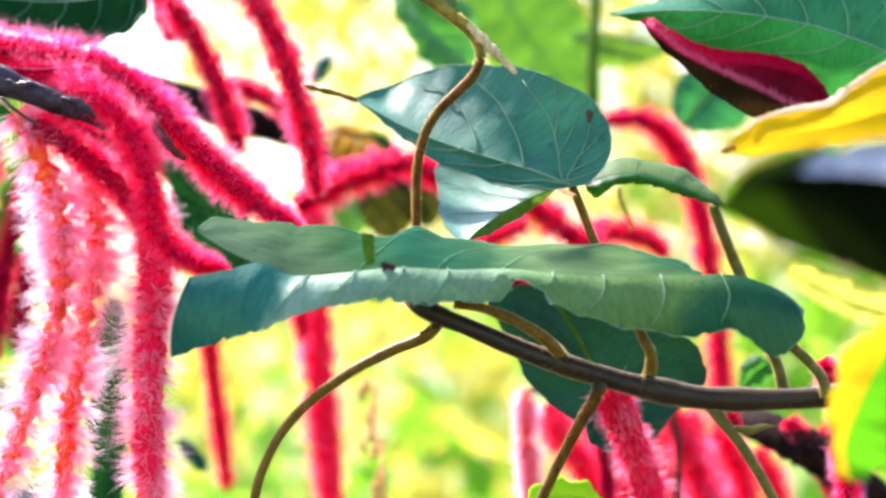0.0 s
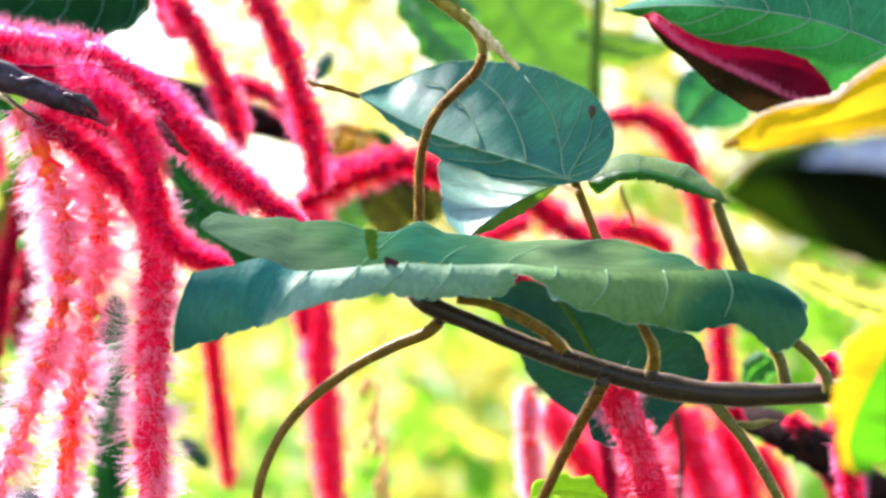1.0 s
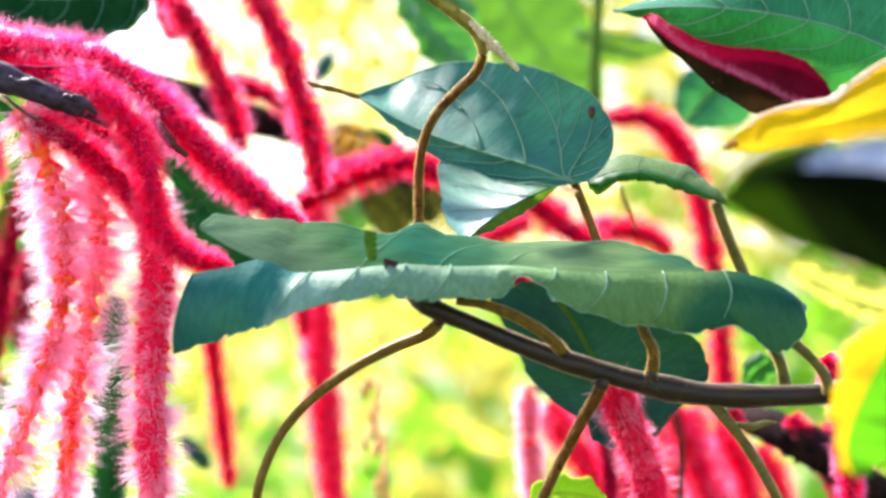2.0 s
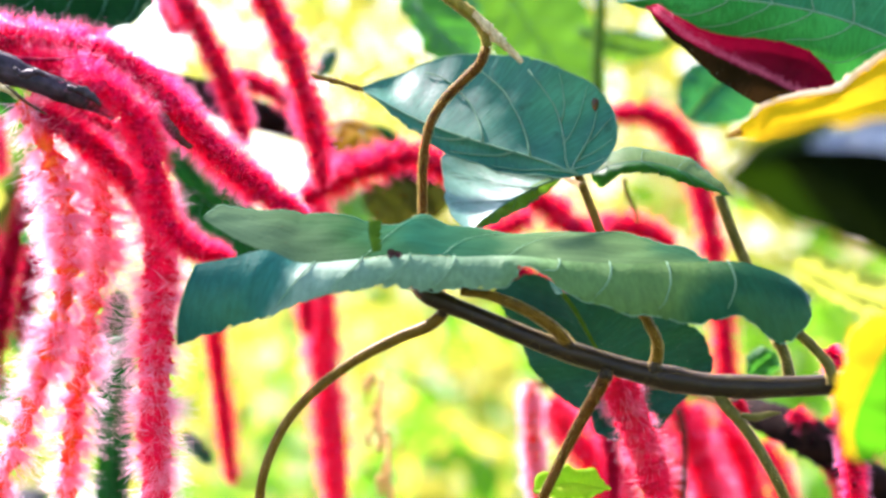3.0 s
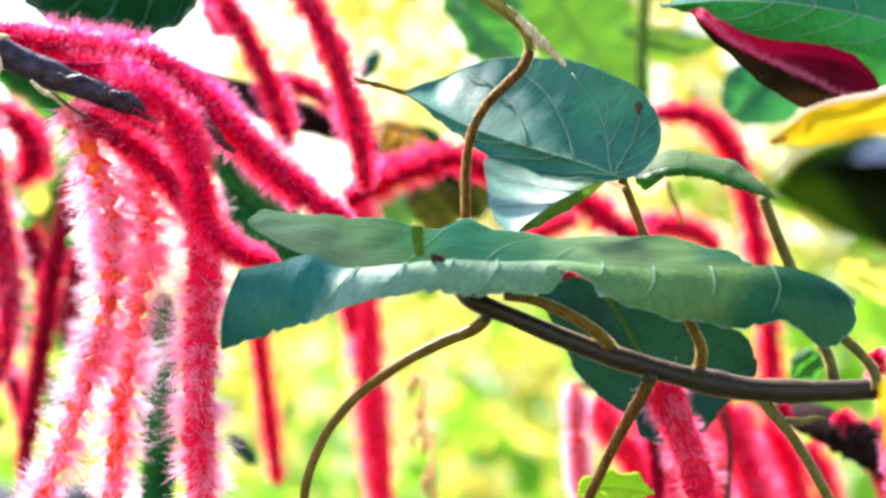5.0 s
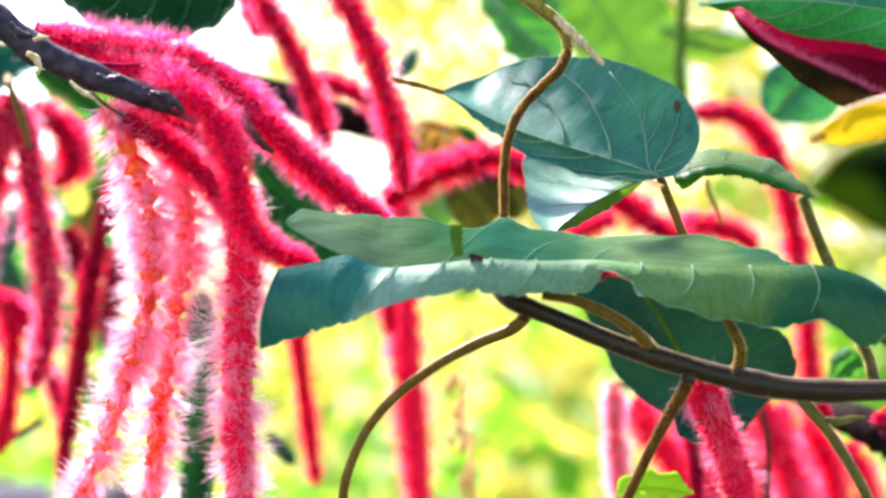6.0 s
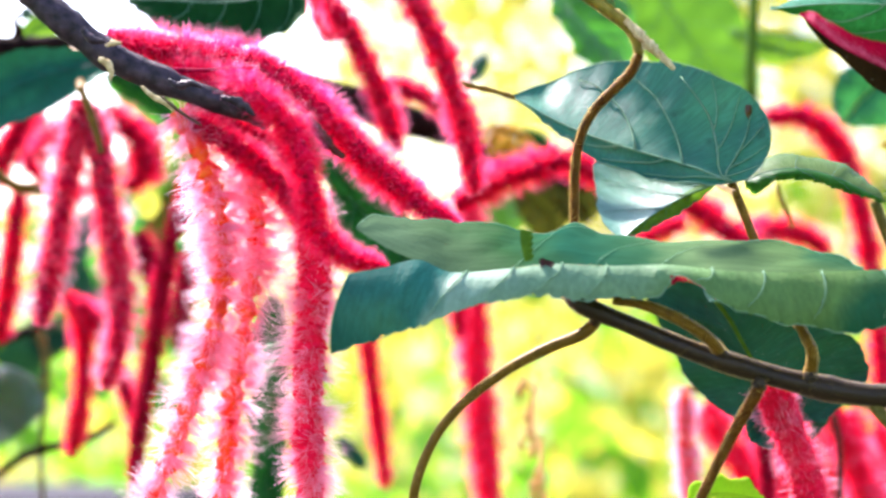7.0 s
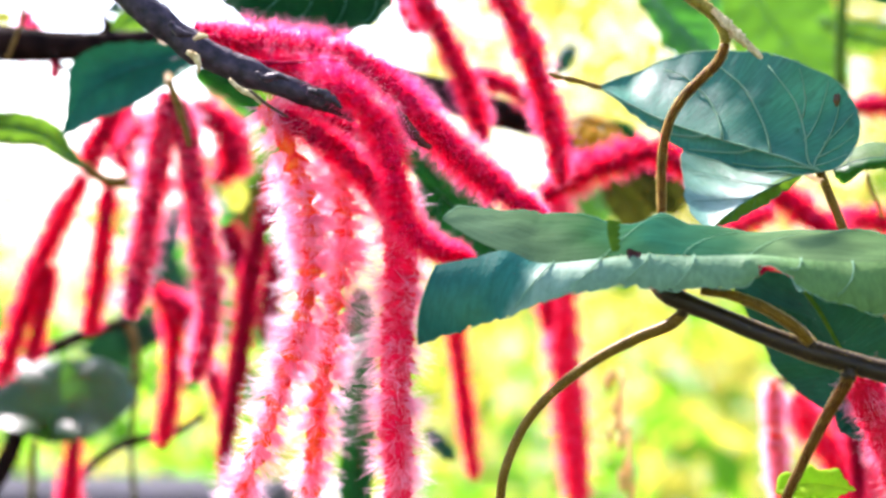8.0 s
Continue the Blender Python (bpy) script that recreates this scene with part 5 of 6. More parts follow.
catkin(right, [(0.0152, 0.3997, 1.2003), (0.0286, 0.3997, 1.2077), (0.0434, 0.3997, 1.2137)], 0.01011, REDPINK, dens=0.6, seed=54, reach=1.0)
# spike behind the notch, darkened in colour for the shadow on it
catkin(right, [(0.0238, 0.2, 1.1883), (0.0325, 0.2, 1.1841), (0.0399, 0.2, 1.1799), (0.0498, 0.2, 1.1742), (0.075, 0.24, 1.168)], 0.0078, DARKRED, dens=0.8, seed=57, tip=0.3, label="small red flower spike behind the leaf, shadow in its colour")
low_right = thing("catkin_cluster", (0.0960, 0.4255, 1.1213), "mass of pink flower spikes hanging below the twig", "flower cluster", "flower clusters")
catkin(low_right, [(0.0420, 0.3610, 1.1283), (0.0420, 0.3610, 1.1082), (0.0435, 0.3610, 1.0880), (0.0463, 0.3610, 1.0592)], 0.00921, PALEPINK, ORANGECORE, dens=0.7, seed=61)
stem(low_right, "stalk", [(0.1413, 0.2836, 1.1197), (0.1269, 0.3223, 1.1238), (0.1111, 0.3610, 1.1254), (0.0794, 0.3610, 1.1277), (0.0420, 0.3610, 1.1277)], [0.003, 0.0025, 0.002], PETIOLE, "thin stalk", 30, 8)
catkin(low_right, [(0.0533, 0.3868, 1.1179), (0.0636, 0.3868, 1.1002), (0.0753, 0.3868, 1.0826), (0.0856, 0.3868, 1.0561)], 0.01412, SOFTPINK, BRIGHTCORE, dens=0.7, seed=62)
catkin(low_right, [(0.1111, 0.3610, 1.1254), (0.1212, 0.3610, 1.1053), (0.1298, 0.3610, 1.0851), (0.1370, 0.3610, 1.0592)], 0.01267, SOFTPINK, BRIGHTCORE, dens=0.7, seed=63)
catkin(low_right, [(0.1477, 0.4255, 1.1031), (0.1598, 0.4255, 1.0818), (0.1674, 0.4255, 1.0514)], 0.01094, ROSE, BRIGHTCORE, dens=0.6, seed=64)
catkin(low_right, [(0.0930, 0.4255, 1.0909), (0.0945, 0.4255, 1.0727), (0.0960, 0.4255, 1.0514)], 0.01215, ROSE, BRIGHTCORE, dens=0.6, seed=65)
catkin(low_right, [(0.1416, 0.0514, 1.1580), (0.1459, 0.0514, 1.1474), (0.1490, 0.0514, 1.1327), (0.1511, 0.0514, 1.1116), (0.1522, 0.0514, 1.0968)], 0.00718, PINK, dens=0.8, seed=66)
catkin(low_right, [(0.1760, 0.2578, 1.1163), (0.1878, 0.2578, 1.1006), (0.1983, 0.2578, 1.0796)], 0.01023, REDPINK, dens=0.7, seed=67)
catkin(low_right, [(0.0740, 0.4126, 1.1131), (0.0830, 0.4126, 1.0951), (0.0905, 0.4126, 1.0770), (0.0950, 0.4126, 1.0500)], 0.01503, SOFTPINK, BRIGHTCORE, dens=0.6, seed=68)
catkin(low_right, [(0.1032, 0.4384, 1.1143), (0.1154, 0.4384, 1.0959), (0.1247, 0.4384, 1.0744), (0.1293, 0.4384, 1.0468)], 0.01535, SOFTPINK, ORANGECORE, dens=0.6, seed=69)
catkin(low_right, [(0.1351, 0.4642, 1.1094), (0.1429, 0.4642, 1.0875), (0.1555, 0.4642, 1.0687), (0.1617, 0.4642, 1.0436)], 0.01567, ROSE, BRIGHTCORE, dens=0.6, seed=70)
# added spike: its dark red is the shade in the gap
catkin(low_right, [(0.0752, 0.3000, 1.1101), (0.0780, 0.3000, 1.0992), (0.0791, 0.3000, 1.0883), (0.0796, 0.3000, 1.0747)], 0.006, DARKRED, dens=0.6, seed=170, label="dark red spike added for the shaded gap")
stem(low_right, "stalk", [(0.1147, 0.3400, 1.1168), (0.1175, 0.3400, 1.1040), (0.1181, 0.3400, 1.0899), (0.1175, 0.3400, 1.0701)], [0.0016, 0.0020], SHADYSTEM, "thin dark stalk", 16, 8)
catkin(low_right, [(0.1709, 0.4513, 1.0886), (0.1802, 0.4513, 1.0731), (0.1880, 0.4513, 1.0483)], 0.01241, ROSE, BRIGHTCORE, dens=0.6, seed=171)
catkin(low_right, [(0.1563, 0.2320, 1.1222), (0.1653, 0.2320, 1.1107), (0.1755, 0.2320, 1.0954), (0.1806, 0.2320, 1.0749)], 0.00768, REDPINK, dens=0.7, seed=172)
bough = thing("dark_branch", (0.2218, 0.2965, 1.0698), "dark brown branch in shade among the flower spikes", "branch")
stem(bough, "bough", [(0.1386, 0.2836, 1.1210), (0.1544, 0.2449, 1.1148), (0.1704, 0.2320, 1.1056), (0.2010, 0.2449, 1.0837), (0.2461, 0.2836, 1.0525)], [0.00645, 0.00913, 0.00806, 0.01075], DARKBARK, "dark rough bark", 60, 14, (), 0.09)
# ---- left end of the view ----
west = thing("catkin_cluster", (-0.2350, 0.2320, 1.2719), "pair of pink flower spikes under a dark green leaf", "flower cluster", "flower clusters")
catkin(west, [(-0.2377, 0.2320, 1.2680), (-0.2419, 0.2320, 1.2459), (-0.2466, 0.2320, 1.2199), (-0.2515, 0.2320, 1.1938), (-0.2566, 0.2320, 1.1651)], 0.01126, LILAC, DARKCORE, dens=0.5, thick=0.42, seed=71, reach=1.15, spiky=0.42)
catkin(west, [(-0.2330, 0.2320, 1.2640), (-0.2286, 0.2320, 1.2379), (-0.2236, 0.2320, 1.2066), (-0.2198, 0.2320, 1.1806), (-0.2205, 0.2320, 1.1598), (-0.2267, 0.2320, 1.1358)], 0.01075, LILAC, DARKCORE, dens=0.5, thick=0.42, seed=72, reach=1.15, spiky=0.42)
stem(west, "twig", [(-0.2303, 0.1997, 1.2708), (-0.2265, 0.1997, 1.2607), (-0.2227, 0.1997, 1.2480), (-0.2215, 0.1997, 1.2417)], [0.00150, 0.00200, 0.00125], PETIOLE, "thin brown stalk", 20, 8)
stem(west, "stalk", [(-0.2317, 0.2062, 1.2700), (-0.2482, 0.2707, 1.2870), (-0.2588, 0.3094, 1.3001)], [0.002, 0.002], PETIOLE, "thin stalk", 16, 8)
catkin(west, [(-0.2498, 0.3352, 1.2693), (-0.2354, 0.3352, 1.2591), (-0.2291, 0.3352, 1.2404), (-0.2385, 0.3352, 1.2305)], 0.01126, REDPINK, dens=0.6, seed=73)
catkin(west, [(-0.2944, 0.3610, 1.2759), (-0.3020, 0.3610, 1.2584), (-0.3127, 0.3610, 1.2379)], 0.01151, REDPINK, dens=0.6, seed=74)
catkin(west, [(-0.3092, 0.4513, 1.2757), (-0.3190, 0.4513, 1.2615), (-0.3159, 0.4513, 1.2441), (-0.2998, 0.4513, 1.2369)], 0.00745, ROSE, dens=0.6, seed=76)
catkin(west, [(-0.2525, 0.4255, 1.2703), (-0.2422, 0.4255, 1.2547), (-0.2411, 0.4255, 1.2362)], 0.00790, ROSE, dens=0.6, seed=77)
catkin(west, [(-0.2729, 0.4255, 1.2736), (-0.2887, 0.4255, 1.2661), (-0.3078, 0.4255, 1.2524)], 0.01215, REDPINK, dens=0.6, seed=75)
west_far = thing("catkin_cluster", (-0.3333, 0.4255, 1.2402), "soft pink flower spikes hanging from a green twig", "flower cluster", "flower clusters")
catkin(west_far, [(-0.3301, 0.4255, 1.2371), (-0.3430, 0.4255, 1.2154), (-0.3576, 0.4255, 1.1844), (-0.3706, 0.4255, 1.1470), (-0.3788, 0.4255, 1.1221)], 0.01094, REDPINK, dens=0.6, seed=81)
catkin(west_far, [(-0.3168, 0.4255, 1.2307), (-0.3202, 0.4255, 1.2028), (-0.3242, 0.4255, 1.1718), (-0.3282, 0.4255, 1.1500)], 0.01033, REDPINK, dens=0.6, seed=82)
catkin(west_far, [(-0.3496, 0.4255, 1.1875), (-0.3545, 0.4255, 1.1626), (-0.3611, 0.4255, 1.1346)], 0.00912, REDPINK, dens=0.6, seed=83)
catkin(west_far, [(-0.3001, 0.4642, 1.1741), (-0.2905, 0.4642, 1.1548), (-0.2907, 0.4642, 1.1197), (-0.2975, 0.4642, 1.0830)], 0.01003, REDPINK, dens=0.6, seed=84)
catkin(west_far, [(-0.2920, 0.4642, 1.1708), (-0.2791, 0.4642, 1.1548), (-0.2760, 0.4642, 1.1388)], 0.01066, PINK, dens=0.6, seed=85)
catkin(west_far, [(-0.2702, 0.4642, 1.1325), (-0.2648, 0.4642, 1.1165), (-0.2584, 0.4642, 1.0990)], 0.00878, PINK, dens=0.6, seed=86)
catkin(west_far, [(-0.3475, 0.4642, 1.0876), (-0.3500, 0.4642, 1.0684), (-0.3525, 0.4642, 1.0363)], 0.00940, REDPINK, dens=0.6, seed=87)
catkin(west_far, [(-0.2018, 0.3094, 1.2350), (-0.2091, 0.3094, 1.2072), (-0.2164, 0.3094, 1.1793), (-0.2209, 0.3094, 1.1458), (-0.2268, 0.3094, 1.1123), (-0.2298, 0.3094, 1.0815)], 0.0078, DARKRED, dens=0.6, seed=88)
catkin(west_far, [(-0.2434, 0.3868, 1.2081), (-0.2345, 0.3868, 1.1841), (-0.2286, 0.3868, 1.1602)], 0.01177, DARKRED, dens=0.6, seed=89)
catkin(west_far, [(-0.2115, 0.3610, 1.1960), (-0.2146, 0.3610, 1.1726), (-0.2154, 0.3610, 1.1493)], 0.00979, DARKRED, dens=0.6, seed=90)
catkin(west_far, [(-0.3429, 0.3610, 1.3209), (-0.3439, 0.3610, 1.3061), (-0.3471, 0.3610, 1.2944)], 0.00748, PINK, dens=0.6, seed=91)
limb = thing("rear_limb", (-0.3851, 0.3223, 1.3060), "thick dark brown branch crossing behind the flower spikes", "branch")
stem(limb, "bough", [(-0.5790, 0.3481, 1.2857), (-0.4686, 0.3223, 1.2977), (-0.3823, 0.3223, 1.3027), (-0.3367, 0.3094, 1.2993), (-0.3105, 0.3094, 1.2976), (-0.2817, 0.3094, 1.2987), (-0.2599, 0.3223, 1.3010), (-0.2348, 0.3223, 1.2993), (-0.2015, 0.3223, 1.2938), (-0.1625, 0.3223, 1.2838), (-0.1263, 0.3223, 1.2732), (-0.0979, 0.3481, 1.2643), (-0.0751, 0.3481, 1.2578), (-0.0552, 0.3481, 1.2510), (-0.0296, 0.3481, 1.2401), (-0.0068, 0.3481, 1.2316)], [0.0085, 0.0080, 0.0085, 0.0095, 0.0100, 0.00612, 0.00501, 0.00779, 0.00835, 0.00668, 0.00501], DARKBARK, "rough dark brown bark", 110)
stem(limb, "twig_stub", [(-0.3115, 0.2965, 1.2937), (-0.3086, 0.2965, 1.2881), (-0.3041, 0.2965, 1.2852), (-0.3001, 0.2965, 1.2857)], [0.00245, 0.00163, 0.00082], DARKBARK, "short broken stub", 14, 8)
stem(limb, "twig_stub", [(-0.2880, 0.3094, 1.3028), (-0.2868, 0.3094, 1.3079), (-0.2885, 0.3094, 1.3124), (-0.2850, 0.3094, 1.3163)], [0.00330, 0.00193, 0.00083], DARKBARK, "short budding stub", 14, 8)
stem(limb, "twig", [(-0.3310, 0.2836, 1.2879), (-0.3252, 0.2836, 1.3016), (-0.3223, 0.2836, 1.3126), (-0.3205, 0.2836, 1.3291)], [0.00081, 0.00107, 0.00081], PETIOLE, "thin pale twig", 20, 8)
catkin(limb, [(-0.3312, 0.3352, 1.3123), (-0.3307, 0.3352, 1.3021), (-0.3334, 0.3352, 1.2927)], 0.00619, PINK, dens=0.7, seed=92, label="small soft pink flower spike")
catkin(limb, [(-0.3103, 0.2965, 1.2892), (-0.3098, 0.2965, 1.2847), (-0.3104, 0.2965, 1.2808)], 0.00408, REDPINK, dens=0.8, seed=93, label="tiny red flower bud")
twigs = thing("thin_twigs", (-0.3987, 0.4900, 1.1313), "thin dark twigs in front of sunny plants", "twig")
stem(twigs, "twig", [(-0.4122, 0.4900, 1.1281), (-0.3818, 0.4900, 1.1339), (-0.3549, 0.4900, 1.1444), (-0.3381, 0.4900, 1.1502), (-0.3207, 0.4900, 1.1547)], [0.00224, 0.00352, 0.00384, 0.00256], DARKBARK, "thin dark twig", 30, 8)
stem(twigs, "twig", [(-0.3230, 0.4900, 1.1541), (-0.3181, 0.4900, 1.1378), (-0.3190, 0.4900, 1.1051), (-0.3212, 0.4900, 1.0790), (-0.3188, 0.4900, 1.0463)], [0.00256, 0.00160, 0.00160], GREENSTEM, "thin green twig", 30, 8)
stem(twigs, "twig", [(-0.3555, 0.4900, 1.0592), (-0.3420, 0.4900, 1.0740), (-0.3219, 0.4900, 1.0849), (-0.2985, 0.4900, 1.0888), (-0.2786, 0.4900, 1.1002)], [0.00256, 0.00288, 0.00224], DARKBARK, "thin dark twig", 30, 8)
stem(twigs, "twig", [(-0.3788, 0.4900, 1.0854), (-0.3796, 0.4900, 1.0690), (-0.3808, 0.4900, 1.0394)], [0.00224, 0.00224], GREENSTEM, "thin green twig", 20, 8)


def lone_leaf(label, mid, a, b, mat, **more):
    return leaf(left_shrub if mid[0][0] < -0.02 else right_shrub, mid, a, b, mat, label, **more)


lone_leaf("teal green leaf with a drooping tip beside the branch", [(-0.2256, 0.2320, 1.2861), (-0.2403, 0.2320, 1.2824), (-0.2589, 0.2320, 1.2775), (-0.2750, 0.2320, 1.2685), (-0.2891, 0.2320, 1.2486)], [(-0.2334, 0.2372, 1.2905), (-0.2494, 0.2372, 1.2924), (-0.2655, 0.2372, 1.2921), (-0.2790, 0.2372, 1.2881), (-0.2858, 0.2346, 1.2807), (-0.2867, 0.2333, 1.2649)], [(-0.2242, 0.2191, 1.2785), (-0.2347, 0.2191, 1.2723), (-0.2479, 0.2191, 1.2634), (-0.2638, 0.2191, 1.2572), (-0.2770, 0.2191, 1.2514)], DEEPTEAL, veins=5, rib=0.0003, seed=31, vein_mat=DARK, waves=0.0004)
lone_leaf("bright green leaf against the white sky", [(-0.2953, 0.2965, 1.2356), (-0.3067, 0.2965, 1.2446), (-0.3180, 0.2965, 1.2525), (-0.3381, 0.2965, 1.2561), (-0.3553, 0.2965, 1.2530)], [(-0.3010, 0.2965, 1.2468), (-0.3094, 0.2965, 1.2580), (-0.3208, 0.2965, 1.2632), (-0.3380, 0.2965, 1.2645)], [(-0.3039, 0.2965, 1.2384), (-0.3181, 0.2965, 1.2464), (-0.3352, 0.2965, 1.2477)], SOFTGREEN, veins=3, rib=0.0005, seed=32)
stem(west_far, "petiole", [(-0.3146, 0.3352, 1.2443), (-0.3058, 0.3352, 1.2384), (-0.2940, 0.3352, 1.2311), (-0.2764, 0.3352, 1.2303), (-0.2530, 0.3352, 1.2301), (-0.2486, 0.3352, 1.2421), (-0.2484, 0.3352, 1.2650)], [0.00253, 0.00366, 0.00225], PETIOLE, "olive stalk", 24, 8)
lone_leaf("grey-green shiny leaf, its top mirroring the sky", [(-0.3508, 0.4513, 1.1332), (-0.3542, 0.4513, 1.1173), (-0.3569, 0.4513, 1.1014), (-0.3583, 0.4513, 1.0871)], [(-0.3382, 0.4900, 1.1326), (-0.3209, 0.4900, 1.1221), (-0.3158, 0.4771, 1.1092), (-0.3218, 0.4513, 1.0989), (-0.3312, 0.4255, 1.0916)], [(-0.3852, 0.4900, 1.1326), (-0.4122, 0.4900, 1.1314), (-0.4216, 0.4771, 1.1157), (-0.3968, 0.4513, 1.0998), (-0.3694, 0.4255, 1.0956)], GREYLEAF, veins=3, rib=0.0005, seed=33, bulge=0.008, ribs=0, waves=0.0005)
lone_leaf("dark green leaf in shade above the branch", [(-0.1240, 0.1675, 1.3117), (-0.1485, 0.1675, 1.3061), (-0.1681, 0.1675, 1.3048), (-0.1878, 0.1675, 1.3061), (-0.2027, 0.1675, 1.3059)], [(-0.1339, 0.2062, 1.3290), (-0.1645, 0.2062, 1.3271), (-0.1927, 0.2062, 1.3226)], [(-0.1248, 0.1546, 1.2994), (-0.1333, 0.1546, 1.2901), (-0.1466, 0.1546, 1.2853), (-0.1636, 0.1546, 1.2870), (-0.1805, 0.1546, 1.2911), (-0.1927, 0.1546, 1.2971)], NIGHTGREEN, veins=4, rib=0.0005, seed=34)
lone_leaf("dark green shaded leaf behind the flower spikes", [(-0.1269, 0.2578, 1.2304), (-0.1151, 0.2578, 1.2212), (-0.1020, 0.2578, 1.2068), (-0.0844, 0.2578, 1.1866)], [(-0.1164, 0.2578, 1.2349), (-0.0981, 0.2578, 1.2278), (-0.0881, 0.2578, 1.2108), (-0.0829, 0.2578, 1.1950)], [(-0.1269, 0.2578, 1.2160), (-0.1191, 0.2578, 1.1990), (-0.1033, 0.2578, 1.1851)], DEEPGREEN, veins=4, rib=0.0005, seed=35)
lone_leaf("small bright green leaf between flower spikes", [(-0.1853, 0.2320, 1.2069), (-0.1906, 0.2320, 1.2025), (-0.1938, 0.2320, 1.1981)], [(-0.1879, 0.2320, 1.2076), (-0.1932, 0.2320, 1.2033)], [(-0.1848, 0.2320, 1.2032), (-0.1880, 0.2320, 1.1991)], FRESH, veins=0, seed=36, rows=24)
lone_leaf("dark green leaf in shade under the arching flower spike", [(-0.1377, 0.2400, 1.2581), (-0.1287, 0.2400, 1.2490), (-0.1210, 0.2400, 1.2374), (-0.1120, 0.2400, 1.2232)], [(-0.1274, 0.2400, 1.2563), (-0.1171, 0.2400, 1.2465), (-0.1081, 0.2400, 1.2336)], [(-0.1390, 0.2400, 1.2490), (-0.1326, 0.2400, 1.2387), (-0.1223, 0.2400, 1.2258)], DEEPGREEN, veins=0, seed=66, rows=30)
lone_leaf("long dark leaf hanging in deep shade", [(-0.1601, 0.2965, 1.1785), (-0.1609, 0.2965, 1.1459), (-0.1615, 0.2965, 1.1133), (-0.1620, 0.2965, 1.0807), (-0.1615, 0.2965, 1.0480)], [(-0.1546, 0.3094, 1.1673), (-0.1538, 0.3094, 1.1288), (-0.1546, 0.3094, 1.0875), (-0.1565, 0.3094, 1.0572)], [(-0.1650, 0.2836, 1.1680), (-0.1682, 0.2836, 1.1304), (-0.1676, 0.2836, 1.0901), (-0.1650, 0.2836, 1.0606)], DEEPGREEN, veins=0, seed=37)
lone_leaf("pale withered leaf strip in the sun", [(-0.1419, 0.1030, 1.1431), (-0.1352, 0.1030, 1.1505), (-0.1296, 0.1030, 1.1568), (-0.1222, 0.1030, 1.1637)], [(-0.1396, 0.1094, 1.1517), (-0.1317, 0.1094, 1.1596)], [(-0.1363, 0.1030, 1.1443), (-0.1281, 0.1030, 1.1528)], PALEVEIN, veins=0, seed=38, rows=24)
lone_leaf("small dark leaf in shade", [(-0.1425, 0.4255, 1.0985), (-0.1349, 0.4255, 1.0909), (-0.1258, 0.4255, 1.0803)], [(-0.1364, 0.4255, 1.0970), (-0.1282, 0.4255, 1.0879)], [(-0.1416, 0.4255, 1.0909), (-0.1334, 0.4255, 1.0818)], DARK, veins=0, seed=39, rows=24)
lone_leaf("green leaf behind the curved twig", [(-0.0286, 0.4255, 1.3431), (-0.0164, 0.4255, 1.3279), (-0.0027, 0.4255, 1.3127), (0.0125, 0.4255, 1.2981)], [(-0.0074, 0.4513, 1.3461), (0.0143, 0.4513, 1.3337), (0.0205, 0.4513, 1.3151), (0.0189, 0.4513, 1.3027)], [(-0.0250, 0.3997, 1.3252), (-0.0161, 0.3997, 1.3074), (-0.0042, 0.3997, 1.2949)], FRESH, veins=4, seed=40)
lone_leaf("broad soft green leaf behind the heart-shaped leaf", [(0.0280, 0.6835, 1.3843), (0.0500, 0.6835, 1.3475), (0.0721, 0.6835, 1.3144), (0.0942, 0.6835, 1.2776)], [(0.0647, 0.6835, 1.3843), (0.0905, 0.6835, 1.3548), (0.1015, 0.6835, 1.3254), (0.1034, 0.6835, 1.2960)], [(0.0132, 0.6835, 1.3696), (0.0243, 0.6835, 1.3328), (0.0427, 0.6835, 1.3034), (0.0684, 0.6835, 1.2813)], MIDGREEN, veins=5, seed=41)
lone_leaf("light green leaf in soft sun", [(0.0795, 0.6190, 1.3340), (0.1006, 0.6190, 1.3270), (0.1217, 0.6190, 1.3217), (0.1446, 0.6190, 1.3252)], [(0.0936, 0.6190, 1.3358), (0.1182, 0.6190, 1.3323), (0.1323, 0.6190, 1.3288)], [(0.0865, 0.6190, 1.3235), (0.1041, 0.6190, 1.3129), (0.1288, 0.6190, 1.3165)], SOFTGREEN, veins=2, seed=42)
lone_leaf("dark green leaf with a light midrib", [(0.1279, 0.4255, 1.2656), (0.1370, 0.4255, 1.2763), (0.1446, 0.4255, 1.2839), (0.1568, 0.4255, 1.2975)], [(0.1234, 0.4255, 1.2732), (0.1249, 0.4255, 1.2884), (0.1355, 0.4255, 1.2975)], [(0.1386, 0.4255, 1.2626), (0.1598, 0.4255, 1.2656), (0.1659, 0.4255, 1.2763), (0.1629, 0.4255, 1.2884)], BROADTOP, veins=1, seed=43, vein_mat=LIME, vein_side="")
lone_leaf("small teal leaf in soft focus", [(-0.0748, 0.4900, 1.2931), (-0.0700, 0.4900, 1.2995), (-0.0668, 0.4900, 1.3059), (-0.0627, 0.4900, 1.3107)], [(-0.0755, 0.4900, 1.2995), (-0.0716, 0.4900, 1.3075)], [(-0.0678, 0.4900, 1.2947), (-0.0627, 0.4900, 1.3033)], TEAL, veins=0, seed=44, rows=24)
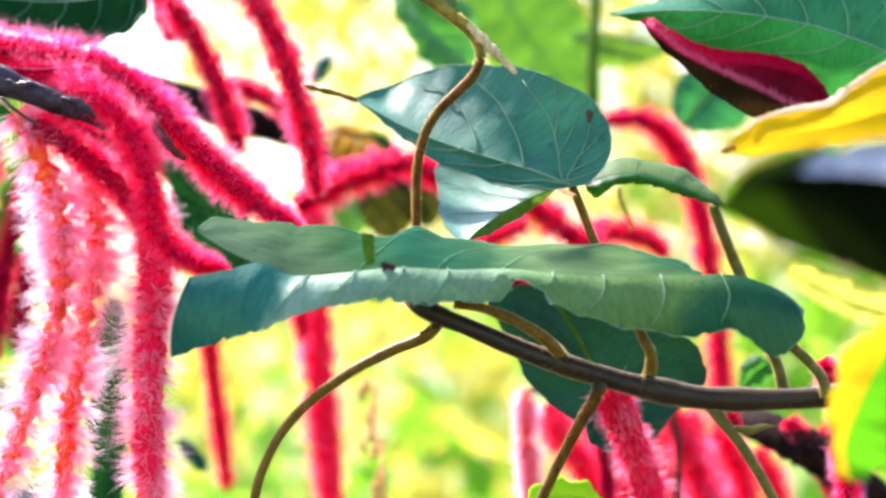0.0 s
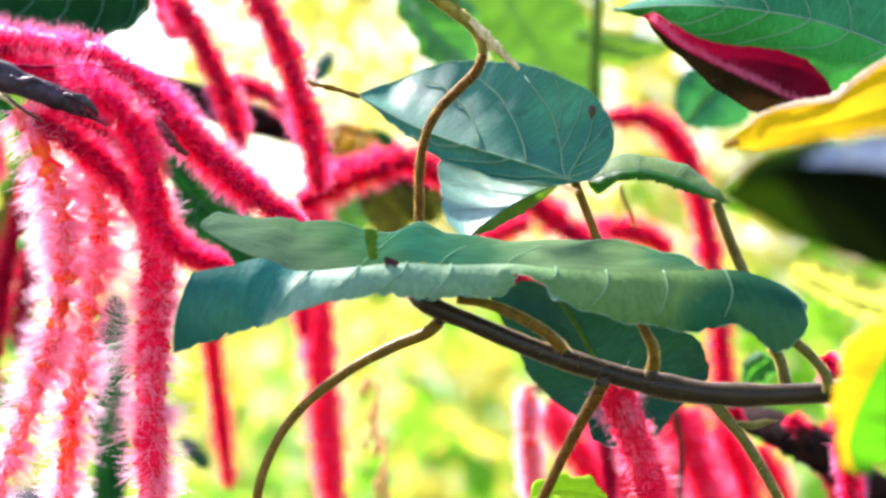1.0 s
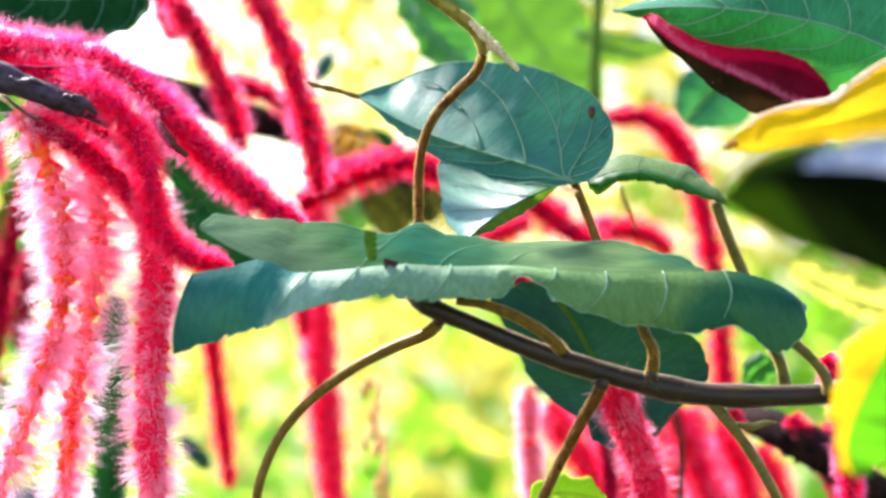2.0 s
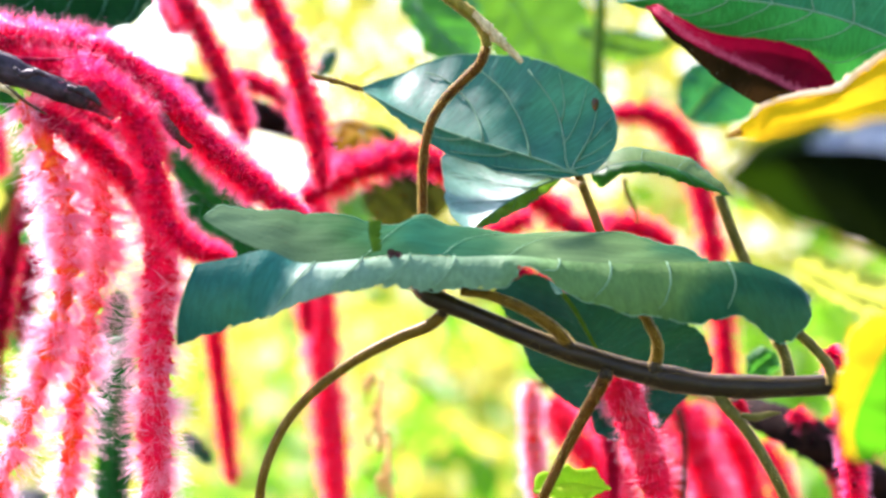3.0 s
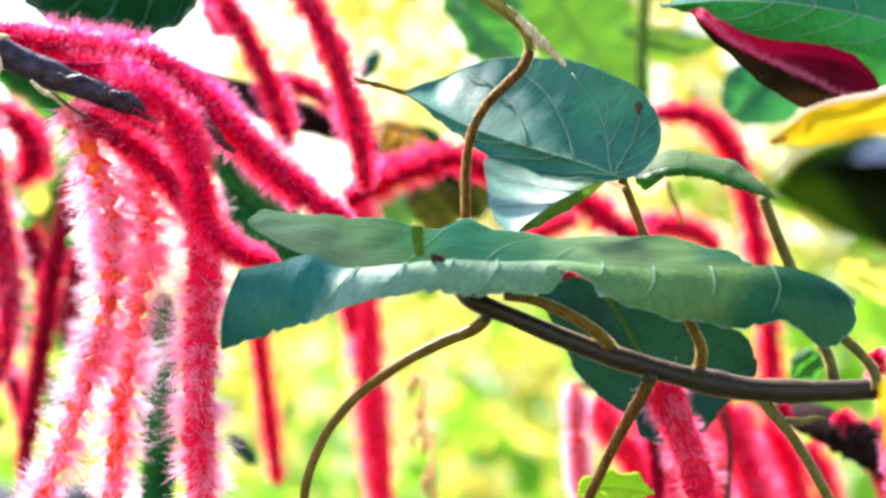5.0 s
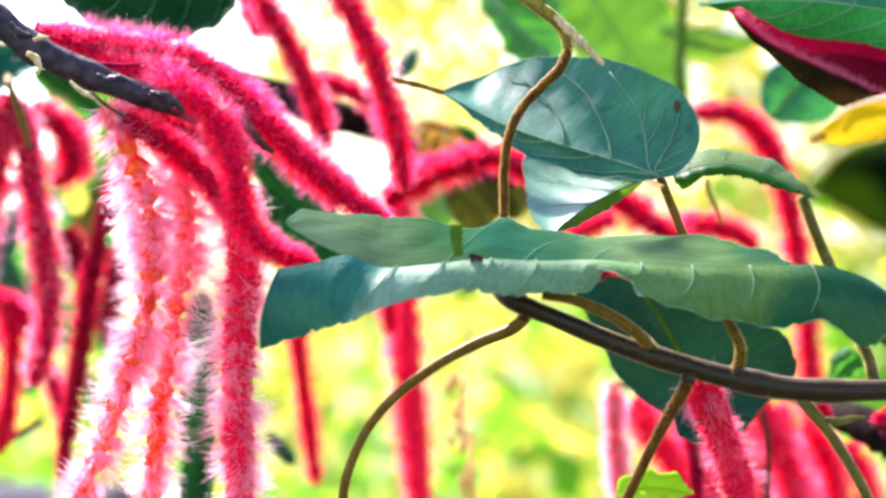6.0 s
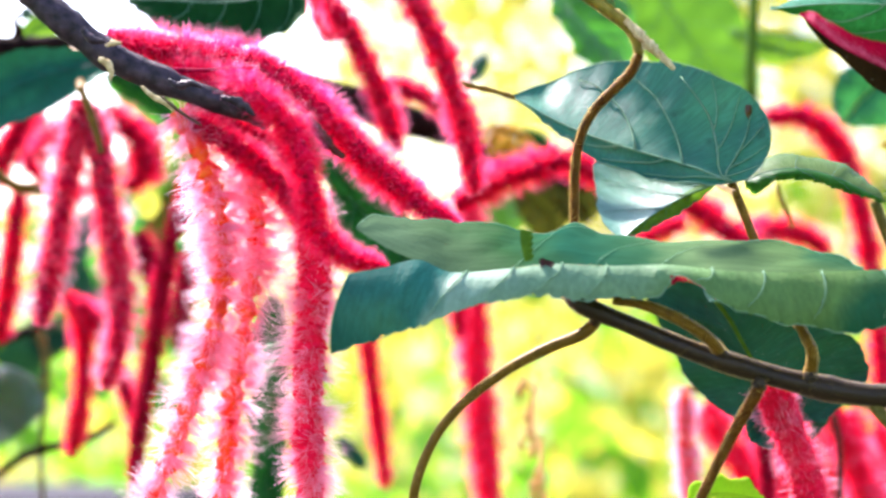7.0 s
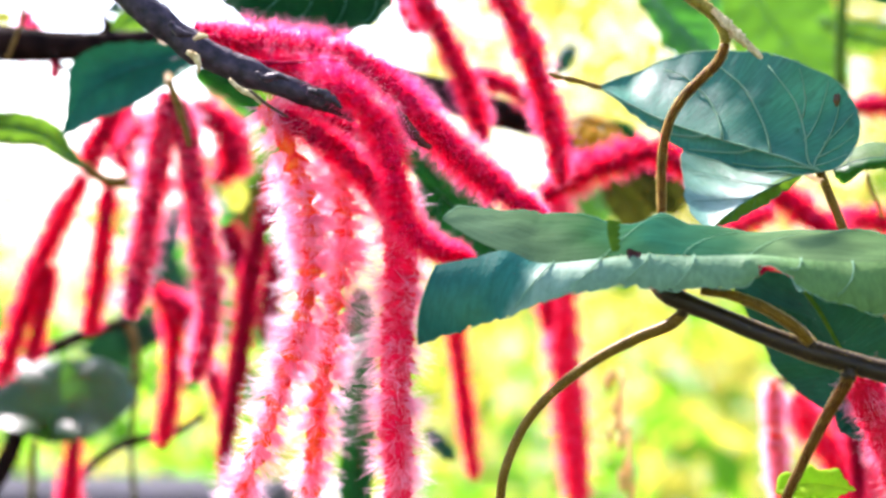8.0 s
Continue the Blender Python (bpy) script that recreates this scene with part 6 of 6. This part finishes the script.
lone_leaf("curled brown-yellow dry leaf", [(-0.0602, 0.3352, 1.2566), (-0.0518, 0.3352, 1.2538), (-0.0405, 0.3352, 1.2495), (-0.0293, 0.3352, 1.2476)], [(-0.0546, 0.3352, 1.2608), (-0.0448, 0.3352, 1.2608), (-0.0349, 0.3352, 1.2552)], [(-0.0547, 0.3094, 1.2470), (-0.0451, 0.3094, 1.2410), (-0.0355, 0.3094, 1.2421)], GOLDEN, veins=2, seed=45, bulge=0.008)
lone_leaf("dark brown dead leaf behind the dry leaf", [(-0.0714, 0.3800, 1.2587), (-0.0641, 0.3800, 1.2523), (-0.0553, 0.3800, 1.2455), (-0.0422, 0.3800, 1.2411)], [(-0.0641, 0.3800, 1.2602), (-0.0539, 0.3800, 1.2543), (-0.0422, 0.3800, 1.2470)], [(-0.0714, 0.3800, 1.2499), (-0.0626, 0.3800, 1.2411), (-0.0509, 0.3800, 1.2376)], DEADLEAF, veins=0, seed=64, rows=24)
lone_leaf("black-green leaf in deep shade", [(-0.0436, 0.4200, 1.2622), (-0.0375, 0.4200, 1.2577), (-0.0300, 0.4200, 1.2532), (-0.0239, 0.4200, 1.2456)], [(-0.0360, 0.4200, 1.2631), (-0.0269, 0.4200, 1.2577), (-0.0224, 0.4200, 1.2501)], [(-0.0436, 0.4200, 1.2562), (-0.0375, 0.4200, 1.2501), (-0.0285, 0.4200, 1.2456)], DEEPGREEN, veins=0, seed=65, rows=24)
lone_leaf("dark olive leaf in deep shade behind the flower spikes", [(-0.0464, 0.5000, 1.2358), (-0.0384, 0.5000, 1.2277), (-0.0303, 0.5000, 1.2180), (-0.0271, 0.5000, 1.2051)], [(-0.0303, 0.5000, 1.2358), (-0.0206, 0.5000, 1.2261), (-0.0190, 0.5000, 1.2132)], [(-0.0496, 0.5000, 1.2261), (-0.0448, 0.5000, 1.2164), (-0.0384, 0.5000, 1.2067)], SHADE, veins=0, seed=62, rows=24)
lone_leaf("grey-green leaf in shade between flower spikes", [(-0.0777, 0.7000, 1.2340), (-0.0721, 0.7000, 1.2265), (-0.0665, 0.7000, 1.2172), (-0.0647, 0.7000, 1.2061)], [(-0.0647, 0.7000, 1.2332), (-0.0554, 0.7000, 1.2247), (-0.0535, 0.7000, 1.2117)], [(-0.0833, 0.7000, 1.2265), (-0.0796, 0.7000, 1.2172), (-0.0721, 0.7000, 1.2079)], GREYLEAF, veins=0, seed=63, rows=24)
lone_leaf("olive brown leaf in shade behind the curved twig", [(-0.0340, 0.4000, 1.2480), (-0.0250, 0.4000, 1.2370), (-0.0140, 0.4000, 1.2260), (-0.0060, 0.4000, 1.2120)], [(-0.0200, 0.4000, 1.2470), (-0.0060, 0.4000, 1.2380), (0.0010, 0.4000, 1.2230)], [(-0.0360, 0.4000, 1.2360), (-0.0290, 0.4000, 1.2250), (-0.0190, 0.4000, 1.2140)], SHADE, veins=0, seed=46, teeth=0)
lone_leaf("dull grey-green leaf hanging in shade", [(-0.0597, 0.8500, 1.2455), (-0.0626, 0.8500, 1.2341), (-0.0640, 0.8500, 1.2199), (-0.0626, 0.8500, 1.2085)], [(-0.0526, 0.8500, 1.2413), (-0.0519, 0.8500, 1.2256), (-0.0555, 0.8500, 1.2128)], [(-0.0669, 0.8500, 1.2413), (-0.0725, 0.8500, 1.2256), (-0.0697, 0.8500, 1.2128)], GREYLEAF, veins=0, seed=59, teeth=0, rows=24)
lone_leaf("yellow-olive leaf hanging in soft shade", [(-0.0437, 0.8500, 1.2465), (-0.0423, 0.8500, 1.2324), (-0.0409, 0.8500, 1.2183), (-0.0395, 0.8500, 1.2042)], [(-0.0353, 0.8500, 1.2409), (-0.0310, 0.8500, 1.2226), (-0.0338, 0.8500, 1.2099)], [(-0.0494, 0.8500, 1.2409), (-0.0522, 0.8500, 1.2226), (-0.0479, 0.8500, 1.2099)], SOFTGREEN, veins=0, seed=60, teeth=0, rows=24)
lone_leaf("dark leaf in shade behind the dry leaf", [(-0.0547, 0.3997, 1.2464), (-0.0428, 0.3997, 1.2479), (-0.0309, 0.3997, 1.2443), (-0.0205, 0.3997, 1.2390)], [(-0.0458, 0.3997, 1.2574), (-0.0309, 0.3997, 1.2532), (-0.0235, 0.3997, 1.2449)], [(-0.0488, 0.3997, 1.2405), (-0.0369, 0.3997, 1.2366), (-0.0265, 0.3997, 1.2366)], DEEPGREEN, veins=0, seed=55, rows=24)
lone_leaf("small green leaf under the twig end", [(0.1346, 0.2320, 1.1363), (0.1410, 0.2320, 1.1440), (0.1487, 0.2320, 1.1491)], [(0.1346, 0.2320, 1.1465), (0.1410, 0.2320, 1.1516)], [(0.1423, 0.2320, 1.1363), (0.1499, 0.2320, 1.1427)], FRESH, veins=0, seed=47, rows=24)
lone_leaf("lime green leaf tip under the twig", [(0.0299, 0.0256, 1.1077), (0.0381, 0.0256, 1.1101), (0.0463, 0.0256, 1.1105), (0.0585, 0.0256, 1.1081)], [(0.0330, 0.0321, 1.1125), (0.0420, 0.0321, 1.1150), (0.0530, 0.0321, 1.1130)], [(0.0360, 0.0256, 1.1050), (0.0463, 0.0256, 1.1040)], TIPGREEN, veins=0, seed=48, rows=24)
lone_leaf("yellow-green leaf in soft sun", [(0.1906, 0.4900, 1.1907), (0.2098, 0.4900, 1.1811), (0.2290, 0.4900, 1.1715), (0.2610, 0.4900, 1.1619)], [(0.2066, 0.4900, 1.1939), (0.2322, 0.4900, 1.1843), (0.2610, 0.4900, 1.1747)], [(0.1970, 0.4900, 1.1811), (0.2194, 0.4900, 1.1667), (0.2482, 0.4900, 1.1555)], LIME, veins=0, seed=49)

lone_leaf("small round dark leaf on the rear branch", [(-0.2850, 0.3094, 1.3134), (-0.2827, 0.3094, 1.3162), (-0.2804, 0.3094, 1.3190)], [(-0.2856, 0.3094, 1.3168), (-0.2833, 0.3094, 1.3196)], [(-0.2816, 0.3094, 1.3139), (-0.2793, 0.3094, 1.3161)], DARK, veins=0, seed=51, rows=24)
lone_leaf("lime green leaf behind the branch fork", [(-0.3361, 0.5000, 1.3218), (-0.3276, 0.5000, 1.3299), (-0.3158, 0.5000, 1.3346), (-0.2990, 0.5000, 1.3392)], [(-0.3343, 0.5000, 1.3300), (-0.3259, 0.5000, 1.3381), (-0.3124, 0.5000, 1.3428)], [(-0.3226, 0.5000, 1.3209), (-0.3109, 0.5000, 1.3247), (-0.2991, 0.5000, 1.3310)], SOFTGREEN, veins=0, seed=52, rows=24)
lone_leaf("yellow-green leaf edge in the sun", [(-0.3838, 0.4255, 1.3251), (-0.3748, 0.4255, 1.3255), (-0.3690, 0.4255, 1.3236)], [(-0.3773, 0.4255, 1.3287), (-0.3716, 0.4255, 1.3274)], [(-0.3790, 0.4255, 1.3212), (-0.3723, 0.4255, 1.3211)], LIME, veins=0, seed=53, rows=24)
lone_leaf("green leaf under the flowering branch", [(-0.2551, 0.3600, 1.2904), (-0.2447, 0.3600, 1.2815), (-0.2299, 0.3600, 1.2725), (-0.2196, 0.3600, 1.2622)], [(-0.2461, 0.3600, 1.2908), (-0.2313, 0.3600, 1.2842), (-0.2196, 0.3600, 1.2724)], [(-0.2521, 0.3600, 1.2816), (-0.2433, 0.3600, 1.2727), (-0.2300, 0.3600, 1.2652)], DEEPGREEN, mat_b=FRESH, veins=0, seed=54, rows=24)
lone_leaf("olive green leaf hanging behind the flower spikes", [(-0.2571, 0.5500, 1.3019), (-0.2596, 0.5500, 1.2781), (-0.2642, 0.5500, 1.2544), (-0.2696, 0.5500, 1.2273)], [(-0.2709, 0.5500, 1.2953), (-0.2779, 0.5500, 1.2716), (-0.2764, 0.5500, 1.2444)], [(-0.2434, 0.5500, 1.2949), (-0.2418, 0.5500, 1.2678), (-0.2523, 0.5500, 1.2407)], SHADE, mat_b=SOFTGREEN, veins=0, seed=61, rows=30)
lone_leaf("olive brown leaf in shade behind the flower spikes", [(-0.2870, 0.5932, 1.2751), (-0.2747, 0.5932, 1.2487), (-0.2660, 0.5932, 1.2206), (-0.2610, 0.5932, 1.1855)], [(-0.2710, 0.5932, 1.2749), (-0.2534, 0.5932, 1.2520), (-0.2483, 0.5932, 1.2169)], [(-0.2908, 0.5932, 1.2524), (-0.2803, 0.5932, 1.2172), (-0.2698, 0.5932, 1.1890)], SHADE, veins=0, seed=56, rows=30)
lone_leaf("shaded olive brown leaf deep in the shrub", [(-0.2701, 0.6448, 1.2650), (-0.2611, 0.6448, 1.2359), (-0.2594, 0.6448, 1.2032), (-0.2633, 0.6448, 1.1741)], [(-0.2518, 0.6448, 1.2503), (-0.2465, 0.6448, 1.2176), (-0.2522, 0.6448, 1.1850)], [(-0.2758, 0.6448, 1.2396), (-0.2734, 0.6448, 1.2069), (-0.2707, 0.6448, 1.1814)], SHADE, veins=0, seed=57, rows=30)
lone_leaf("yellow-green leaf glowing between flower spikes", [(-0.2670, 0.4900, 1.2417), (-0.2611, 0.4900, 1.2302), (-0.2562, 0.4900, 1.2172)], [(-0.2584, 0.4900, 1.2416), (-0.2512, 0.4900, 1.2269)], [(-0.2693, 0.4900, 1.2319), (-0.2628, 0.4900, 1.2195)], LIME, veins=0, seed=58, rows=24)

# ---- bud spike and straight stalk ----
spike = thing("bud_spike", (-0.0310, 0.4000, 1.0634), "thin stalk with small tan withered buds", "stalk")
stem(spike, "stalk", [(-0.0354, 0.4000, 1.1324), (-0.0384, 0.4000, 1.1170), (-0.0369, 0.4000, 1.0962), (-0.0333, 0.4000, 1.0783), (-0.0310, 0.4000, 1.0545)] + [(-0.03, 0.62, 0.5), (-0.03, 0.62, 0.0)], [0.00141, 0.00176], BUD, "thin tan stalk", 30, 8)
rng_b = np.random.default_rng(8)
for k in range(16):
    at = on_grid(np.stack([spline([(-0.0354, 0.4000, 1.1324), (-0.0384, 0.4000, 1.1170), (-0.0369, 0.4000, 1.0962), (-0.0333, 0.4000, 1.0783), (-0.0310, 0.4000, 1.0545)], 30)] * 2, 1), k / 16, 0)
    off = rng_b.normal(0, 0.0028, 3)
    v, f = tube_data([at + off - (0, 0, 0.004), at + off, at + off + (0, 0, 0.004)], [0.0012, rng_b.uniform(0.0018, 0.0034), 0.001], 7, 7, 0.15, k)
    part("bud", v, f, BUD, spike)
post = thing("straight_stalk", (0.0851, 0.4900, 1.2803), "upright green stalk among soft leaves", "stalk")
stem(post, "stalk", [(0.0889, 0.4900, 1.3890), (0.0870, 0.4900, 1.3538), (0.0857, 0.4900, 1.3219), (0.0844, 0.4900, 1.2963), (0.0851, 0.4900, 1.2803)], [0.00224, 0.00288, 0.00384], STALKGREEN, "upright green stalk", 24, 8)
